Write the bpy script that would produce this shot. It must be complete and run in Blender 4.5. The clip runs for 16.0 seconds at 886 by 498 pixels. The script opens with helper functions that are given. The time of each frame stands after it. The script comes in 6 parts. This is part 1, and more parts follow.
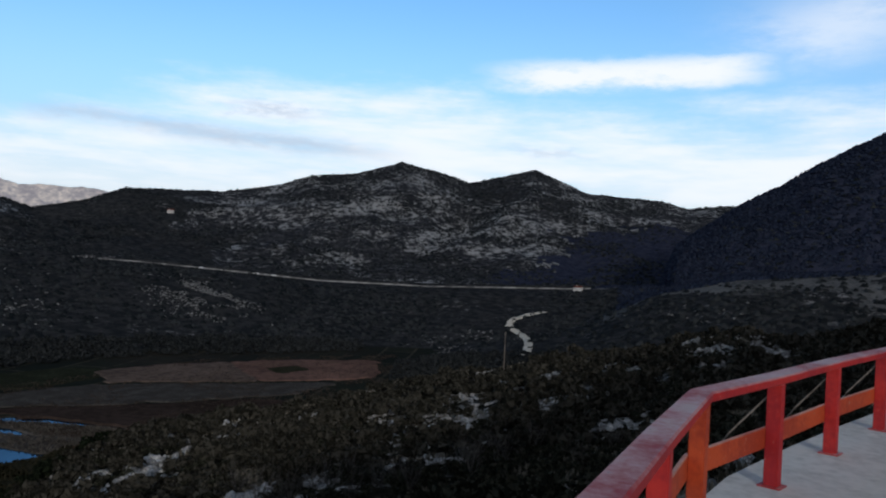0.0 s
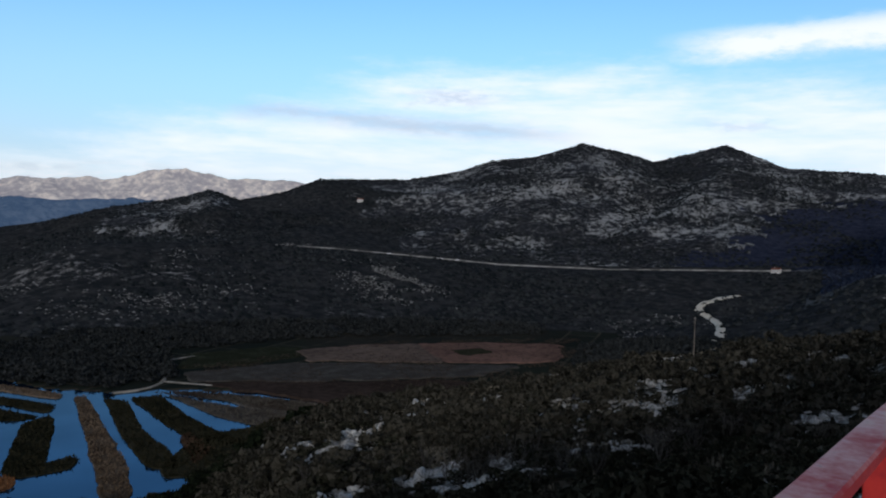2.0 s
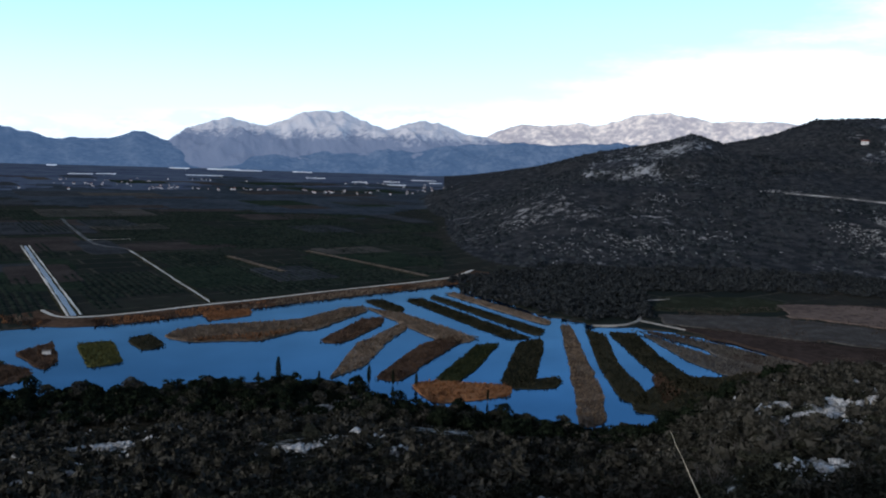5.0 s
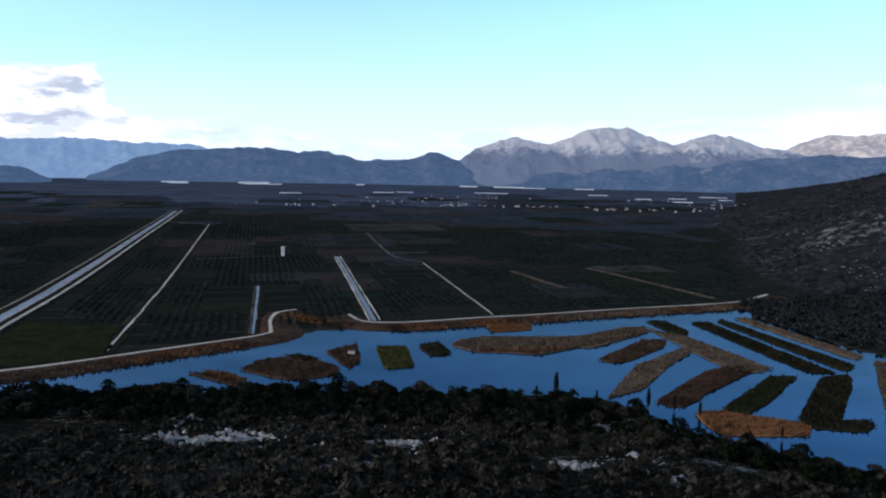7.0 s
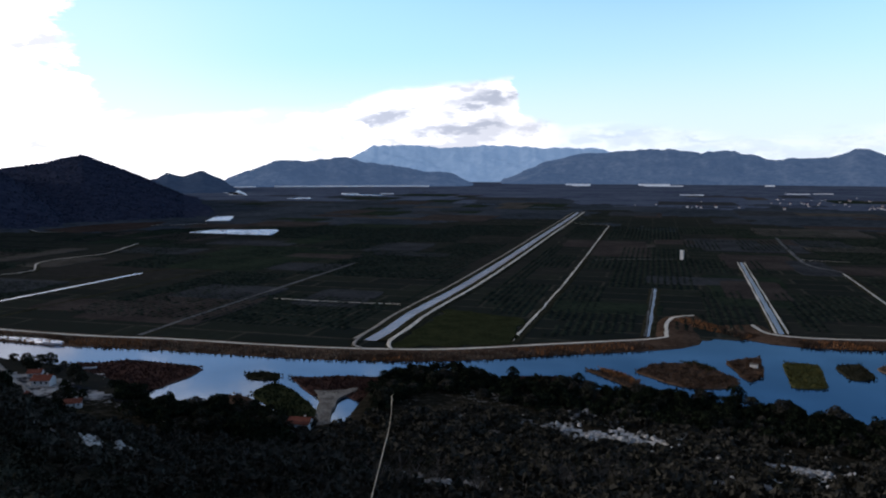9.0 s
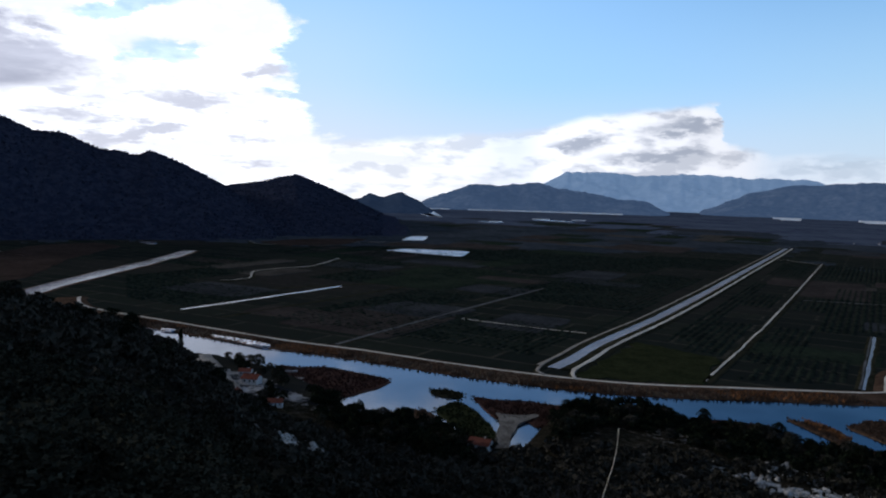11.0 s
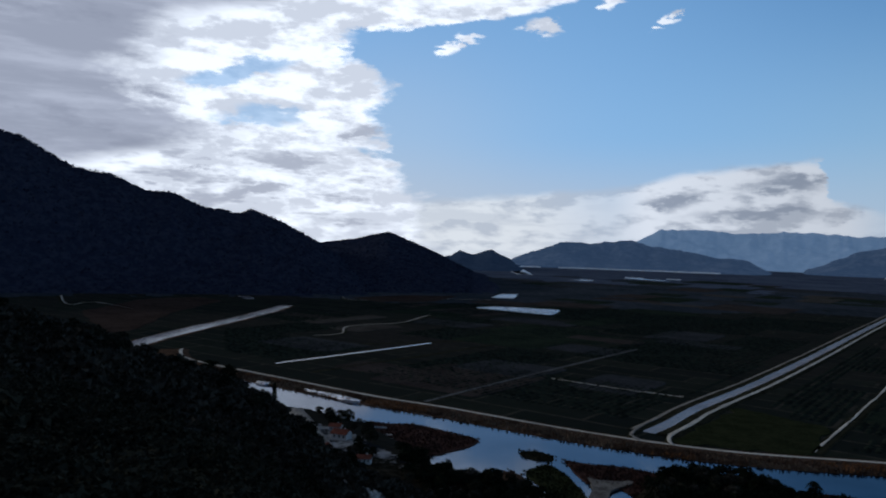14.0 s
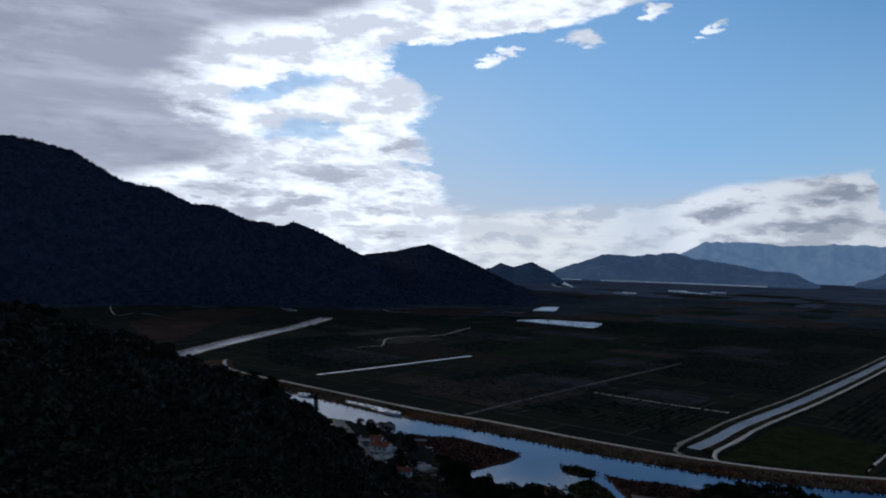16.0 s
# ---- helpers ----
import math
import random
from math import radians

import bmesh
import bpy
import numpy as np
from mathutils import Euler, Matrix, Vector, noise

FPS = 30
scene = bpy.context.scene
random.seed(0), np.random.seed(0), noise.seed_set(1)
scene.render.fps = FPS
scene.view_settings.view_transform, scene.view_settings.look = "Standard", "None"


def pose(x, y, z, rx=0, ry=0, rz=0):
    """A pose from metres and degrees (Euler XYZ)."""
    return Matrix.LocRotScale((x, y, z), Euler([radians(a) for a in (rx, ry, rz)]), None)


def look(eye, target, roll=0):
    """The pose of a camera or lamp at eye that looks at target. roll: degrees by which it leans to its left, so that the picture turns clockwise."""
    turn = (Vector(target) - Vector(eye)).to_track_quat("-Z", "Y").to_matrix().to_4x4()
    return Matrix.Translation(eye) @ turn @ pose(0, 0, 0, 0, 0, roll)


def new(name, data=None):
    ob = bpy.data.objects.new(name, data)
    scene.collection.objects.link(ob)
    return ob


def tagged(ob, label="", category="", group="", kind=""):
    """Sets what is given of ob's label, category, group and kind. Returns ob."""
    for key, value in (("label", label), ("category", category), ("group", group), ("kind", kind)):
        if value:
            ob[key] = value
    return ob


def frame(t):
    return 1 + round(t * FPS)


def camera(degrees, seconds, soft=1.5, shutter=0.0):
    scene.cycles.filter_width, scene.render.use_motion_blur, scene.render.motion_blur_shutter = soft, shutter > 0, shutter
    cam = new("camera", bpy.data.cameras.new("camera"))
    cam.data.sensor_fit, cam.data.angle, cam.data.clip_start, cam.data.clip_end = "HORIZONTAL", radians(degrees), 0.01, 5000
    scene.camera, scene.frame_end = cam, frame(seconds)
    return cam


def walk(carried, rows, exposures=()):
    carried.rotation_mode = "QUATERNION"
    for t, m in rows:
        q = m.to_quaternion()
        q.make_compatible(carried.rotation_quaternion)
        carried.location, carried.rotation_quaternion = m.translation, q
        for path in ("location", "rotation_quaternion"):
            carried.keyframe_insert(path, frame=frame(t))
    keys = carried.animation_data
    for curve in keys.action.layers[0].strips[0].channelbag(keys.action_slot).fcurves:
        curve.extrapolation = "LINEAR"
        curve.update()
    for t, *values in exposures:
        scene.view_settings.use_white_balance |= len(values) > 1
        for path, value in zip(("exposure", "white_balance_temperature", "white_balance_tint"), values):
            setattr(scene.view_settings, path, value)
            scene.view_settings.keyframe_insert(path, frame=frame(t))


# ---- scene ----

PIVOT = Vector((-0.42, -0.162, 90.0))   # the camera is held out from here; water level is z = 0
ARM = 0.45


def aim(yaw, pitch, roll, back=0.18):
    """A camera pose at arm's length from the pivot, stepped back from the railing: yaw clockwise from +y, pitch up."""
    y, p = radians(yaw), radians(pitch)
    way = Vector((math.sin(y) * math.cos(p), math.cos(y) * math.cos(p), math.sin(p)))
    eye = PIVOT + ARM * Vector((math.sin(y), math.cos(y), 0)) - Vector((0, back, 0))
    return look(eye, eye + 100 * way, roll)


cam = camera(60.1, 16.0, soft=2.1)
walk(cam, [
    (0.0, aim(68.94, 0.29, 2.92, 0)),
    (0.5, aim(66.30, -0.13, 2.71, 0)),
    (1.0, aim(63.84, -0.48, 2.26, 0.005)),
    (1.5, aim(60.25, -0.84, 2.00, 0.02)),
    (2.0, aim(55.52, -1.48, 1.81, 0.08)),
    (2.5, aim(49.62, -2.49, 1.62, 0.13)),
    (3.0, aim(43.18, -3.78, 1.45, 0.16)),
    (3.5, aim(36.73, -4.95, 1.55)),
    (4.0, aim(30.03, -5.89, 1.81)),
    (4.2, aim(27.62, -6.28, 1.89)),
    (6.3, aim(10.62, -6.23, 1.84)),
    (6.5, aim(8.03, -6.14, 1.67)),
    (7.0, aim(0.00, -6.11, 1.15)),
    (7.5, aim(-8.84, -6.13, 0.71)),
    (8.0, aim(-16.87, -6.17, 0.23)),
    (8.5, aim(-23.73, -6.16, -0.06)),
    (9.0, aim(-29.30, -6.23, -0.04)),
    (9.5, aim(-33.99, -6.19, 0.06)),
    (10.0, aim(-37.72, -5.97, 0.47)),
    (10.2, aim(-39.12, -5.83, 0.72)),
    (12.3, aim(-46.96, -2.27, 2.40)),
    (12.5, aim(-47.22, -2.08, 2.45)),
    (13.0, aim(-48.13, -2.23, 2.33)),
    (13.5, aim(-49.10, -0.94, 2.23)),
    (14.0, aim(-50.28, -0.43, 1.78)),
    (14.5, aim(-52.85, -3.60, 0.56)),
    (15.0, aim(-56.14, -2.93, 0.34)),
    (15.5, aim(-57.74, 0.60, 1.35)),
    (16.0, aim(-53.33, 0.41, 1.78)),
], exposures=[(0.0, -0.34, 6200, 9), (2.4, -0.26, 6100, 9), (3.0, 0.06, 6050, 9), (3.5, 0.32, 6000, 9), (4.2, 0.46, 5850, 9), (6.5, 0.34, 5950, 11), (7.5, 0.26, 6000, 13), (9.0, 0.14, 6200, 14), (10.2, -0.06, 6150, 13), (12.5, -0.66, 5800, 10), (14.0, -0.86, 5750, 9), (16.0, -0.82, 5750, 9)])

# ---- world, sun ----
SUN_AZ, SUN_EL = -122.0, 15.0


class Val:
    """A number in a node tree, with arithmetic."""

    def __init__(self, tree, socket):
        self.t, self.s = tree, socket

    def op(self, kind, *others):
        n = self.t.nodes.new("ShaderNodeMath")
        n.operation = kind
        for i, v in enumerate((self, *others)):
            if isinstance(v, Val):
                self.t.links.new(v.s, n.inputs[i])
            else:
                n.inputs[i].default_value = v
        return Val(self.t, n.outputs[0])

    def __add__(self, o): return self.op("ADD", o)
    def __sub__(self, o): return self.op("SUBTRACT", o)
    def __mul__(self, o): return self.op("MULTIPLY", o)
    def __truediv__(self, o): return self.op("DIVIDE", o)
    def max(self, o): return self.op("MAXIMUM", o)
    def min(self, o): return self.op("MINIMUM", o)

    def step(self, a, b):
        """0 at a, 1 at b, smooth between."""
        n = self.t.nodes.new("ShaderNodeMapRange")
        n.interpolation_type = "SMOOTHSTEP"
        self.t.links.new(self.s, n.inputs[0])
        n.inputs[1].default_value, n.inputs[2].default_value = a, b
        return Val(self.t, n.outputs[0])


def node(tree, kind, **inputs):
    n = tree.nodes.new(kind)
    for k, v in inputs.items():
        s = n.inputs[k.replace("_", " ")] if k.replace("_", " ") in n.inputs else n.inputs[k]
        if isinstance(v, Val):
            tree.links.new(v.s, s)
        elif hasattr(v, "links"):
            tree.links.new(v, s)
        else:
            s.default_value = v
    return n


def mix(tree, fac, a, b, blend="MIX"):
    n = tree.nodes.new("ShaderNodeMixRGB")
    n.blend_type = blend
    for s, v in zip(n.inputs, (fac, a, b)):
        if isinstance(v, Val):
            tree.links.new(v.s, s)
        elif hasattr(v, "links"):
            tree.links.new(v, s)
        else:
            s.default_value = (*v, 1) if isinstance(v, tuple) and len(v) == 3 else v
    return n.outputs[0]


def make_world():
    w = bpy.data.worlds.new("sky")
    scene.world = w
    w.use_nodes = True
    t = w.node_tree
    t.nodes.clear()
    sky = t.nodes.new("ShaderNodeTexSky")
    sky.sky_type, sky.sun_disc = "NISHITA", False
    sky.sun_elevation, sky.sun_rotation = radians(SUN_EL), radians(SUN_AZ)
    sky.altitude, sky.air_density, sky.dust_density, sky.ozone_density = 100, 1.0, 0.6, 2.0
    co = t.nodes.new("ShaderNodeTexCoord")
    xyz = node(t, "ShaderNodeSeparateXYZ", Vector=co.outputs["Generated"])
    x, y, z = (Val(t, xyz.outputs[i]) for i in range(3))
    az = x.op("ARCTAN2", y) * 57.2958
    el = z.op("ARCSINE") * 57.2958

    def noise_at(sa, se, detail=6.0, rough=0.55, off=0.0, da=0.0, de=0.0):
        v = node(t, "ShaderNodeCombineXYZ", X=(az + da) * sa + off, Y=(el + de) * se, Z=off).outputs[0]
        return Val(t, node(t, "ShaderNodeTexNoise", Vector=v, Scale=1.0, Detail=detail, Roughness=rough).outputs[0])

    def blob(a0, e0, wa, we, a=az, e=el):
        p = ((a - a0) / wa).op("POWER", 2.0) + ((e - e0) / we).op("POWER", 2.0)
        return (p * -1.0).op("EXPONENT")

    def line(v, *pairs):
        """Straight pieces through pairs of (v, value)."""
        n = t.nodes.new("ShaderNodeValToRGB")
        lo, hi = pairs[0][0], pairs[-1][0]
        least, most = min(p[1] for p in pairs), max(p[1] for p in pairs)
        t.links.new(((v - lo) / (hi - lo)).s, n.inputs[0])
        ramp = n.color_ramp.elements
        for i, (p, q) in enumerate(pairs):
            e = ramp[i] if i < 2 and i < len(ramp) else ramp.new((p - lo) / (hi - lo))
            if i < 2:
                e.position = (p - lo) / (hi - lo)
            k = (q - least) / (most - least)
            e.color = (k, k, k, 1)
        return Val(t, n.outputs[0]) * (most - least) + least

    def solid(v):
        return node(t, "ShaderNodeCombineXYZ", X=v, Y=v, Z=v).outputs[0]

    soft = noise_at(0.07, 0.34, 7, 0.58, 3.1)           # streaks
    puff = noise_at(0.16, 0.40, 9, 0.60, 9.4)           # heaps
    toward = noise_at(0.16, 0.40, 9, 0.60, 9.4, -1.0, 0.7)   # the same, a step nearer the sun
    curl = noise_at(0.34, 1.0, 9, 0.64, 17.3)           # ragged edges
    layer = noise_at(0.11, 0.85, 9, 0.62, 41.3)         # flat layers
    wa = az + (puff - 0.5) * 4.0 + (curl - 0.5) * 7.0   # bent directions, for ragged outlines
    we = el + (puff - 0.5) * 1.6 + (curl - 0.5) * 3.0

    # cloud bank over the sun: a torn edge towards the blue, two gaps, a grey heart
    rim = line(we, (0, -52.0), (3.8, -52.5), (6.0, -53.4), (7.2, -55.2), (10.0, -55.0), (12.0, -55.4), (13.4, -57.0), (14.8, -58.5), (15.6, -53.0), (16.4, -46.0), (17.8, -40.0), (20.0, -32.0), (24.0, -20.0))
    bank = (rim - wa).step(-0.5, 1.3)
    gap = blob(-65.6, 11.7, 4.6, 0.75, wa, we - (az + 65.6) * 0.24).max(blob(-63.8, 8.7, 3.2, 0.95, wa, we)).max(blob(-58.0, 14.2, 2.4, 0.5, wa, we) * 0.8)
    bank = bank * (gap.step(0.30, 0.75) * -0.72 + 1.0)
    puffs = blob(-50.2, 14.3, 0.9, 0.45, wa, we).max(blob(-48.8, 15.0, 1.3, 0.5, wa, we)).max(blob(-43.6, 15.7, 1.6, 0.8, wa, we)).max(blob(-38.5, 17.6, 1.4, 0.5, wa, we)).max(blob(-33.9, 16.3, 0.8, 0.35, wa, we))
    bank = bank.max(puffs.step(0.30, 0.75))
    heart = line(we, (0, -84.0), (4.0, -78.0), (6.4, -69.0), (8.0, -67.5), (9.6, -71.2), (11.4, -72.6), (13.5, -71.8), (15.2, -69.0), (16.6, -64.0), (18.5, -58.0), (22.0, -40.0))
    gloom = (heart - az - (soft - 0.5) * 10.0 - (curl - 0.5) * 9.0).step(-3.0, 3.6)
    ragged = (layer * 0.55 + curl * 0.45).step(0.44, 0.60) * el.step(8.6, 5.4) * az.step(-51.0, -57.0) * 0.85
    lumps = blob(-61.5, 5.7, 4.2, 0.55, wa, we) + blob(-64.0, 3.5, 2.6, 0.5, wa, we) + blob(-69.8, 4.2, 2.4, 0.7, wa, we) + blob(-56.4, 8.0, 1.9, 0.7, wa, we)
    shade = gloom.max(ragged).max(lumps.step(0.15, 0.95) * 0.85).max(((toward - puff) * 4.0 + (curl - 0.52) * -2.4 + 0.18).max(0.0).min(0.55))
    bank_colour = mix(t, shade.min(1.0), (1.25, 1.24, 1.23), (0.40, 0.405, 0.46))
    # the heart is lighter where the layer thins
    bank_colour = mix(t, gloom * (soft * 0.5 + layer * 0.5).step(0.44, 0.64) * 0.62, bank_colour, (0.66, 0.66, 0.72))
    bank_colour = mix(t, gloom * (puff * 0.6 + curl * 0.4).step(0.50, 0.36) * 0.5, bank_colour, (0.30, 0.305, 0.36))

    # low clouds along the horizon, with one tall heap
    top = line(az + (curl - 0.5) * 2.2, (-60, 3.2), (-53, 3.2), (-47, 3.7), (-42, 4.2), (-36.5, 4.6), (-33, 5.7), (-28, 6.15), (-24.4, 6.55), (-23.4, 4.0), (-20.5, 2.9), (-16, 3.3), (-11, 2.6), (-8, 2.2), (-4, 2.5), (2, 2.9), (9, 3.6), (25, 3.9), (36, 4.2), (50, 3.0))
    over = top - el - (curl - 0.5) * 1.1
    heap_at = az.step(-38.5, -35.0) * az.step(-20.0, -23.0)
    low_cloud = over.step(-0.15, 0.6) * (heap_at * 0.55 + 0.40 + az.step(-36.0, -44.0) * 0.28) * az.step(48.0, 30.0)
    low_cloud = low_cloud * (layer.step(0.36, 0.56) * (az.step(-20.0, -15.0) * 0.75) + az.step(-14.0, -20.0) * 1.0 + 0.08).min(1.0)
    dark = blob(-26.4, 4.6, 2.7, 0.62, wa, we).max(blob(-33.6, 3.55, 2.0, 0.42, wa, we)).max(blob(-28.0, 2.6, 4.5, 0.55, wa, we)).max(blob(-16.3, 2.25, 4.0, 0.42, wa, we) * 0.8).max(blob(-10.5, 1.95, 3.0, 0.35, wa, we) * 0.8)
    dark = dark.max(blob(20.0, 3.2, 9.0, 0.45, wa, we) * 0.7)
    low_shade = (dark.step(0.15, 0.95) * 0.9).max(((toward - puff) * 4.0 + (curl - 0.5) * -3.0 + 0.12).max(0.0).min(0.6)).max(layer.step(0.50, 0.62) * az.step(-36.0, -42.0) * 0.32)
    low_colour = mix(t, low_shade.min(1.0), mix(t, az.step(-34.0, -46.0), (1.06, 1.05, 1.05), (1.04, 1.0, 0.93)), (0.35, 0.38, 0.45))

    # thin white layers over the hills
    roof = line(az, (14, 3.0), (22, 3.8), (30, 5.0), (38, 7.4), (46, 10.0), (54, 12.4), (64, 12.4), (73, 11.8), (84, 10.8), (92, 11.2), (104, 13.0), (125, 9.0))
    veil = (roof - el + (soft - 0.5) * 7.0 + (curl - 0.5) * 3.0).step(-1.2, 3.4) * az.step(12.0, 34.0) * 0.92
    veil = veil * ((soft * 0.5 + layer * 0.5).step(0.38, 0.60) * 0.55 + 0.45)
    slab_mid = (el - 13.35 - (az - 81.0) * 0.035 + (curl - 0.5) * 1.3) / 1.05
    slab = (slab_mid.op("POWER", 4.0) * -1.0).op("EXPONENT") * (wa * 0.5 + az * 0.5).step(70.0, 76.5) * (wa * 0.5 + az * 0.5).step(93.5, 88.0) * (curl.step(0.30, 0.52) * 0.35 + 0.65)
    wisp = blob(96.0, 16.2, 5.5, 2.2, wa, we) * 0.62
    thread = (((el - 8.6 + (az - 37.0) * 0.056 + (curl - 0.5) * 1.4) / 0.62).op("POWER", 2.0) * -1.0).op("EXPONENT") * az.step(35.0, 41.0) * az.step(68.0, 58.0)
    thread = thread.max(blob(56.0, 9.75, 3.4, 0.4, wa, we) * 0.7).max(blob(76.0, 7.7, 3.4, 0.3, wa, we) * 0.5)
    thin = veil.max(slab).max(wisp)
    thin_colour = mix(t, thread * 0.75, (1.24, 1.24, 1.25), (0.60, 0.64, 0.76))

    # air: blue above, whitening downwards
    sunward = az.step(-8.0, -44.0)
    air = mix(t, 1.0, sky.outputs[0], SKY_GAIN, "MULTIPLY")
    air = mix(t, el.step(19.0, 0.0) * 0.90, air, mix(t, sunward, (0.60, 0.81, 1.00), (0.60, 0.90, 1.22)))
    air = mix(t, sunward * el.step(40.0, 14.0) * 0.55, air, (0.50, 0.86, 1.32))
    air = mix(t, (el.step(8.5, 0.5) * (sunward * 0.38 + 0.42)).min(1.0), air, (0.96, 0.97, 0.99))
    glow = blob(-55.0, 6.0, 11.0, 8.0)
    air = mix(t, glow * 0.32, air, (1.05, 1.06, 1.08))

    # unseen dark clouds overhead, added to dim the light on the land
    dimming_deck = el.step(24.0, 40.0)
    gain = az.step(-16.0, -52.0) * el.step(40.0, 22.0) * 0.58 + 1.0
    col = mix(t, thin.min(1.0) * 0.96, air, thin_colour)
    col = mix(t, low_cloud.min(1.0), col, mix(t, 1.0, low_colour, solid(gain), "MULTIPLY"))
    col = mix(t, bank.min(1.0) * 0.97, col, mix(t, 1.0, bank_colour, solid(gain), "MULTIPLY"))
    col = mix(t, dimming_deck * puff.step(0.30, 0.45), col, (0.13, 0.15, 0.19))
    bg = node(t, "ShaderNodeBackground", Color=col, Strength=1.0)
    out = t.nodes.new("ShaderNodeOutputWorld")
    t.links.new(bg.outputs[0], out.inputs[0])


SKY_GAIN = (0.155, 0.208, 0.245)
make_world()

lamp = bpy.data.lights.new("sun", "SUN")
lamp.energy, lamp.angle, lamp.color = 1.6, radians(4), (1.0, 0.94, 0.86)
sun = new("sun", lamp)
sa, se = radians(SUN_AZ), radians(SUN_EL)
sun_way = Vector((math.sin(sa) * math.cos(se), math.cos(sa) * math.cos(se), math.sin(se)))
sun.matrix_world = look(sun_way * 500, (0, 0, 0))


# ---- materials ----
def material(name, rough=0.9, metal=0.0, spec=0.3):
    m = bpy.data.materials.new(name)
    m.use_nodes = True
    t = m.node_tree
    b = t.nodes["Principled BSDF"]
    b.inputs["Roughness"].default_value, b.inputs["Metallic"].default_value = rough, metal
    b.inputs["Specular IOR Level"].default_value = spec
    return m, t, b


def place(t):
    return node(t, "ShaderNodeNewGeometry").outputs["Position"]


def grain(t, vec, scale, detail=4.0, rough=0.55):
    return Val(t, node(t, "ShaderNodeTexNoise", Vector=vec, Scale=scale, Detail=detail, Roughness=rough).outputs[0])


def bump(t, b, height, strength, dist):
    n = node(t, "ShaderNodeBump", Strength=strength, Distance=dist, Height=height)
    t.links.new(n.outputs[0], b.inputs["Normal"])


def mottled(name, dark, light, big, small, rough=0.9, bump_d=0.0, spec=0.0, lo=0.35, hi=0.65, island=0.0):
    """Two tones that vary at a large and a small scale."""
    m, t, b = material(name, rough, 0.0, spec)
    p = place(t)
    n1, n2 = grain(t, p, 1.0 / big), grain(t, p, 1.0 / small, 3)
    f = (n1 * 0.5 + n2 * 0.5)
    if island:
        isl = Val(t, node(t, "ShaderNodeNewGeometry").outputs["Random Per Island"])
        f = f + (isl - 0.5) * island
    t.links.new(mix(t, f.step(lo, hi), dark, light), b.inputs["Base Color"])
    if bump_d:
        bump(t, b, n2, 0.6, bump_d)
    return m


def scrub_ground(name, dark, soil, rock, amount=0.53, s=1.0):
    """Stony hillside: low scrub, soil and pale limestone."""
    m, t, b = material(name, 1.0, 0.0, 0.0)
    p = place(t)
    n0, n1, n2, n3 = grain(t, p, 0.0042 * s, 3), grain(t, p, 0.014 * s, 5), grain(t, p, 0.08 * s, 6, 0.68), grain(t, p, 0.4 * s, 3)
    f = n0 * 0.23 + n1 * 0.25 + n2 * 0.36 + n3 * 0.16
    c = mix(t, n2.step(0.40, 0.62), dark, soil)
    c = mix(t, f.step(amount, amount + 0.07), c, rock)
    t.links.new(c, b.inputs["Base Color"])
    bump(t, b, n2 + n3 * 0.5, 0.8, 1.5)
    return m


# stony hills: blue-grey haze of distance painted into the dark tones
M_SCRUB = scrub_ground("hazed_scrub_hillside", (0.020, 0.022, 0.026), (0.054, 0.054, 0.058), (0.29, 0.29, 0.288), 0.50)
# wooded hills: blue haze put into the colours, here and in M_WOODS
M_FOREST = scrub_ground("hazed_forest_hillside", (0.019, 0.023, 0.040), (0.034, 0.038, 0.058), (0.12, 0.12, 0.13), 0.61)
M_BENCH = scrub_ground("dark_bench", (0.018, 0.020, 0.022), (0.040, 0.040, 0.041), (0.25, 0.24, 0.235), 0.555)
M_WOODS = mottled("hazed_dark_woods", (0.014, 0.018, 0.031), (0.027, 0.034, 0.055), 40, 5, 1.0, spec=0.0, island=0.4)
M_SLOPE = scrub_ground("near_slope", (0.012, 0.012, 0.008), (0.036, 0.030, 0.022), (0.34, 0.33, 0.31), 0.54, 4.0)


def plain_material():
    """Orchards and meadows in long plots, laid along the canal."""
    m, t, b = material("plain_plots", 1.0, 0.0, 0.0)
    p = place(t)
    turn = node(t, "ShaderNodeMapping", Vector=p)
    turn.inputs["Rotation"].default_value = (0, 0, radians(-14))
    br = node(t, "ShaderNodeTexBrick", Vector=turn.outputs[0], Scale=1.0)
    br.inputs["Color1"].default_value, br.inputs["Color2"].default_value = (0.015, 0.018, 0.016, 1), (0.027, 0.030, 0.022, 1)
    br.inputs["Mortar"].default_value = (0.05, 0.045, 0.035, 1)
    br.inputs["Mortar Size"].default_value, br.inputs["Bias"].default_value = 1.2, -0.2
    br.inputs["Brick Width"].default_value, br.inputs["Row Height"].default_value = 70.0, 26.0
    n1, n2 = grain(t, p, 0.004, 5), grain(t, p, 0.12, 4)
    c = mix(t, (n1 * 0.6 + n2 * 0.4).step(0.46, 0.64), br.outputs[0], (0.034, 0.029, 0.026))
    c = mix(t, n2.step(0.35, 0.7) * 0.6, c, (0.012, 0.016, 0.012))
    t.links.new(c, b.inputs["Base Color"])
    bump(t, b, n2, 0.5, 1.0)
    return m


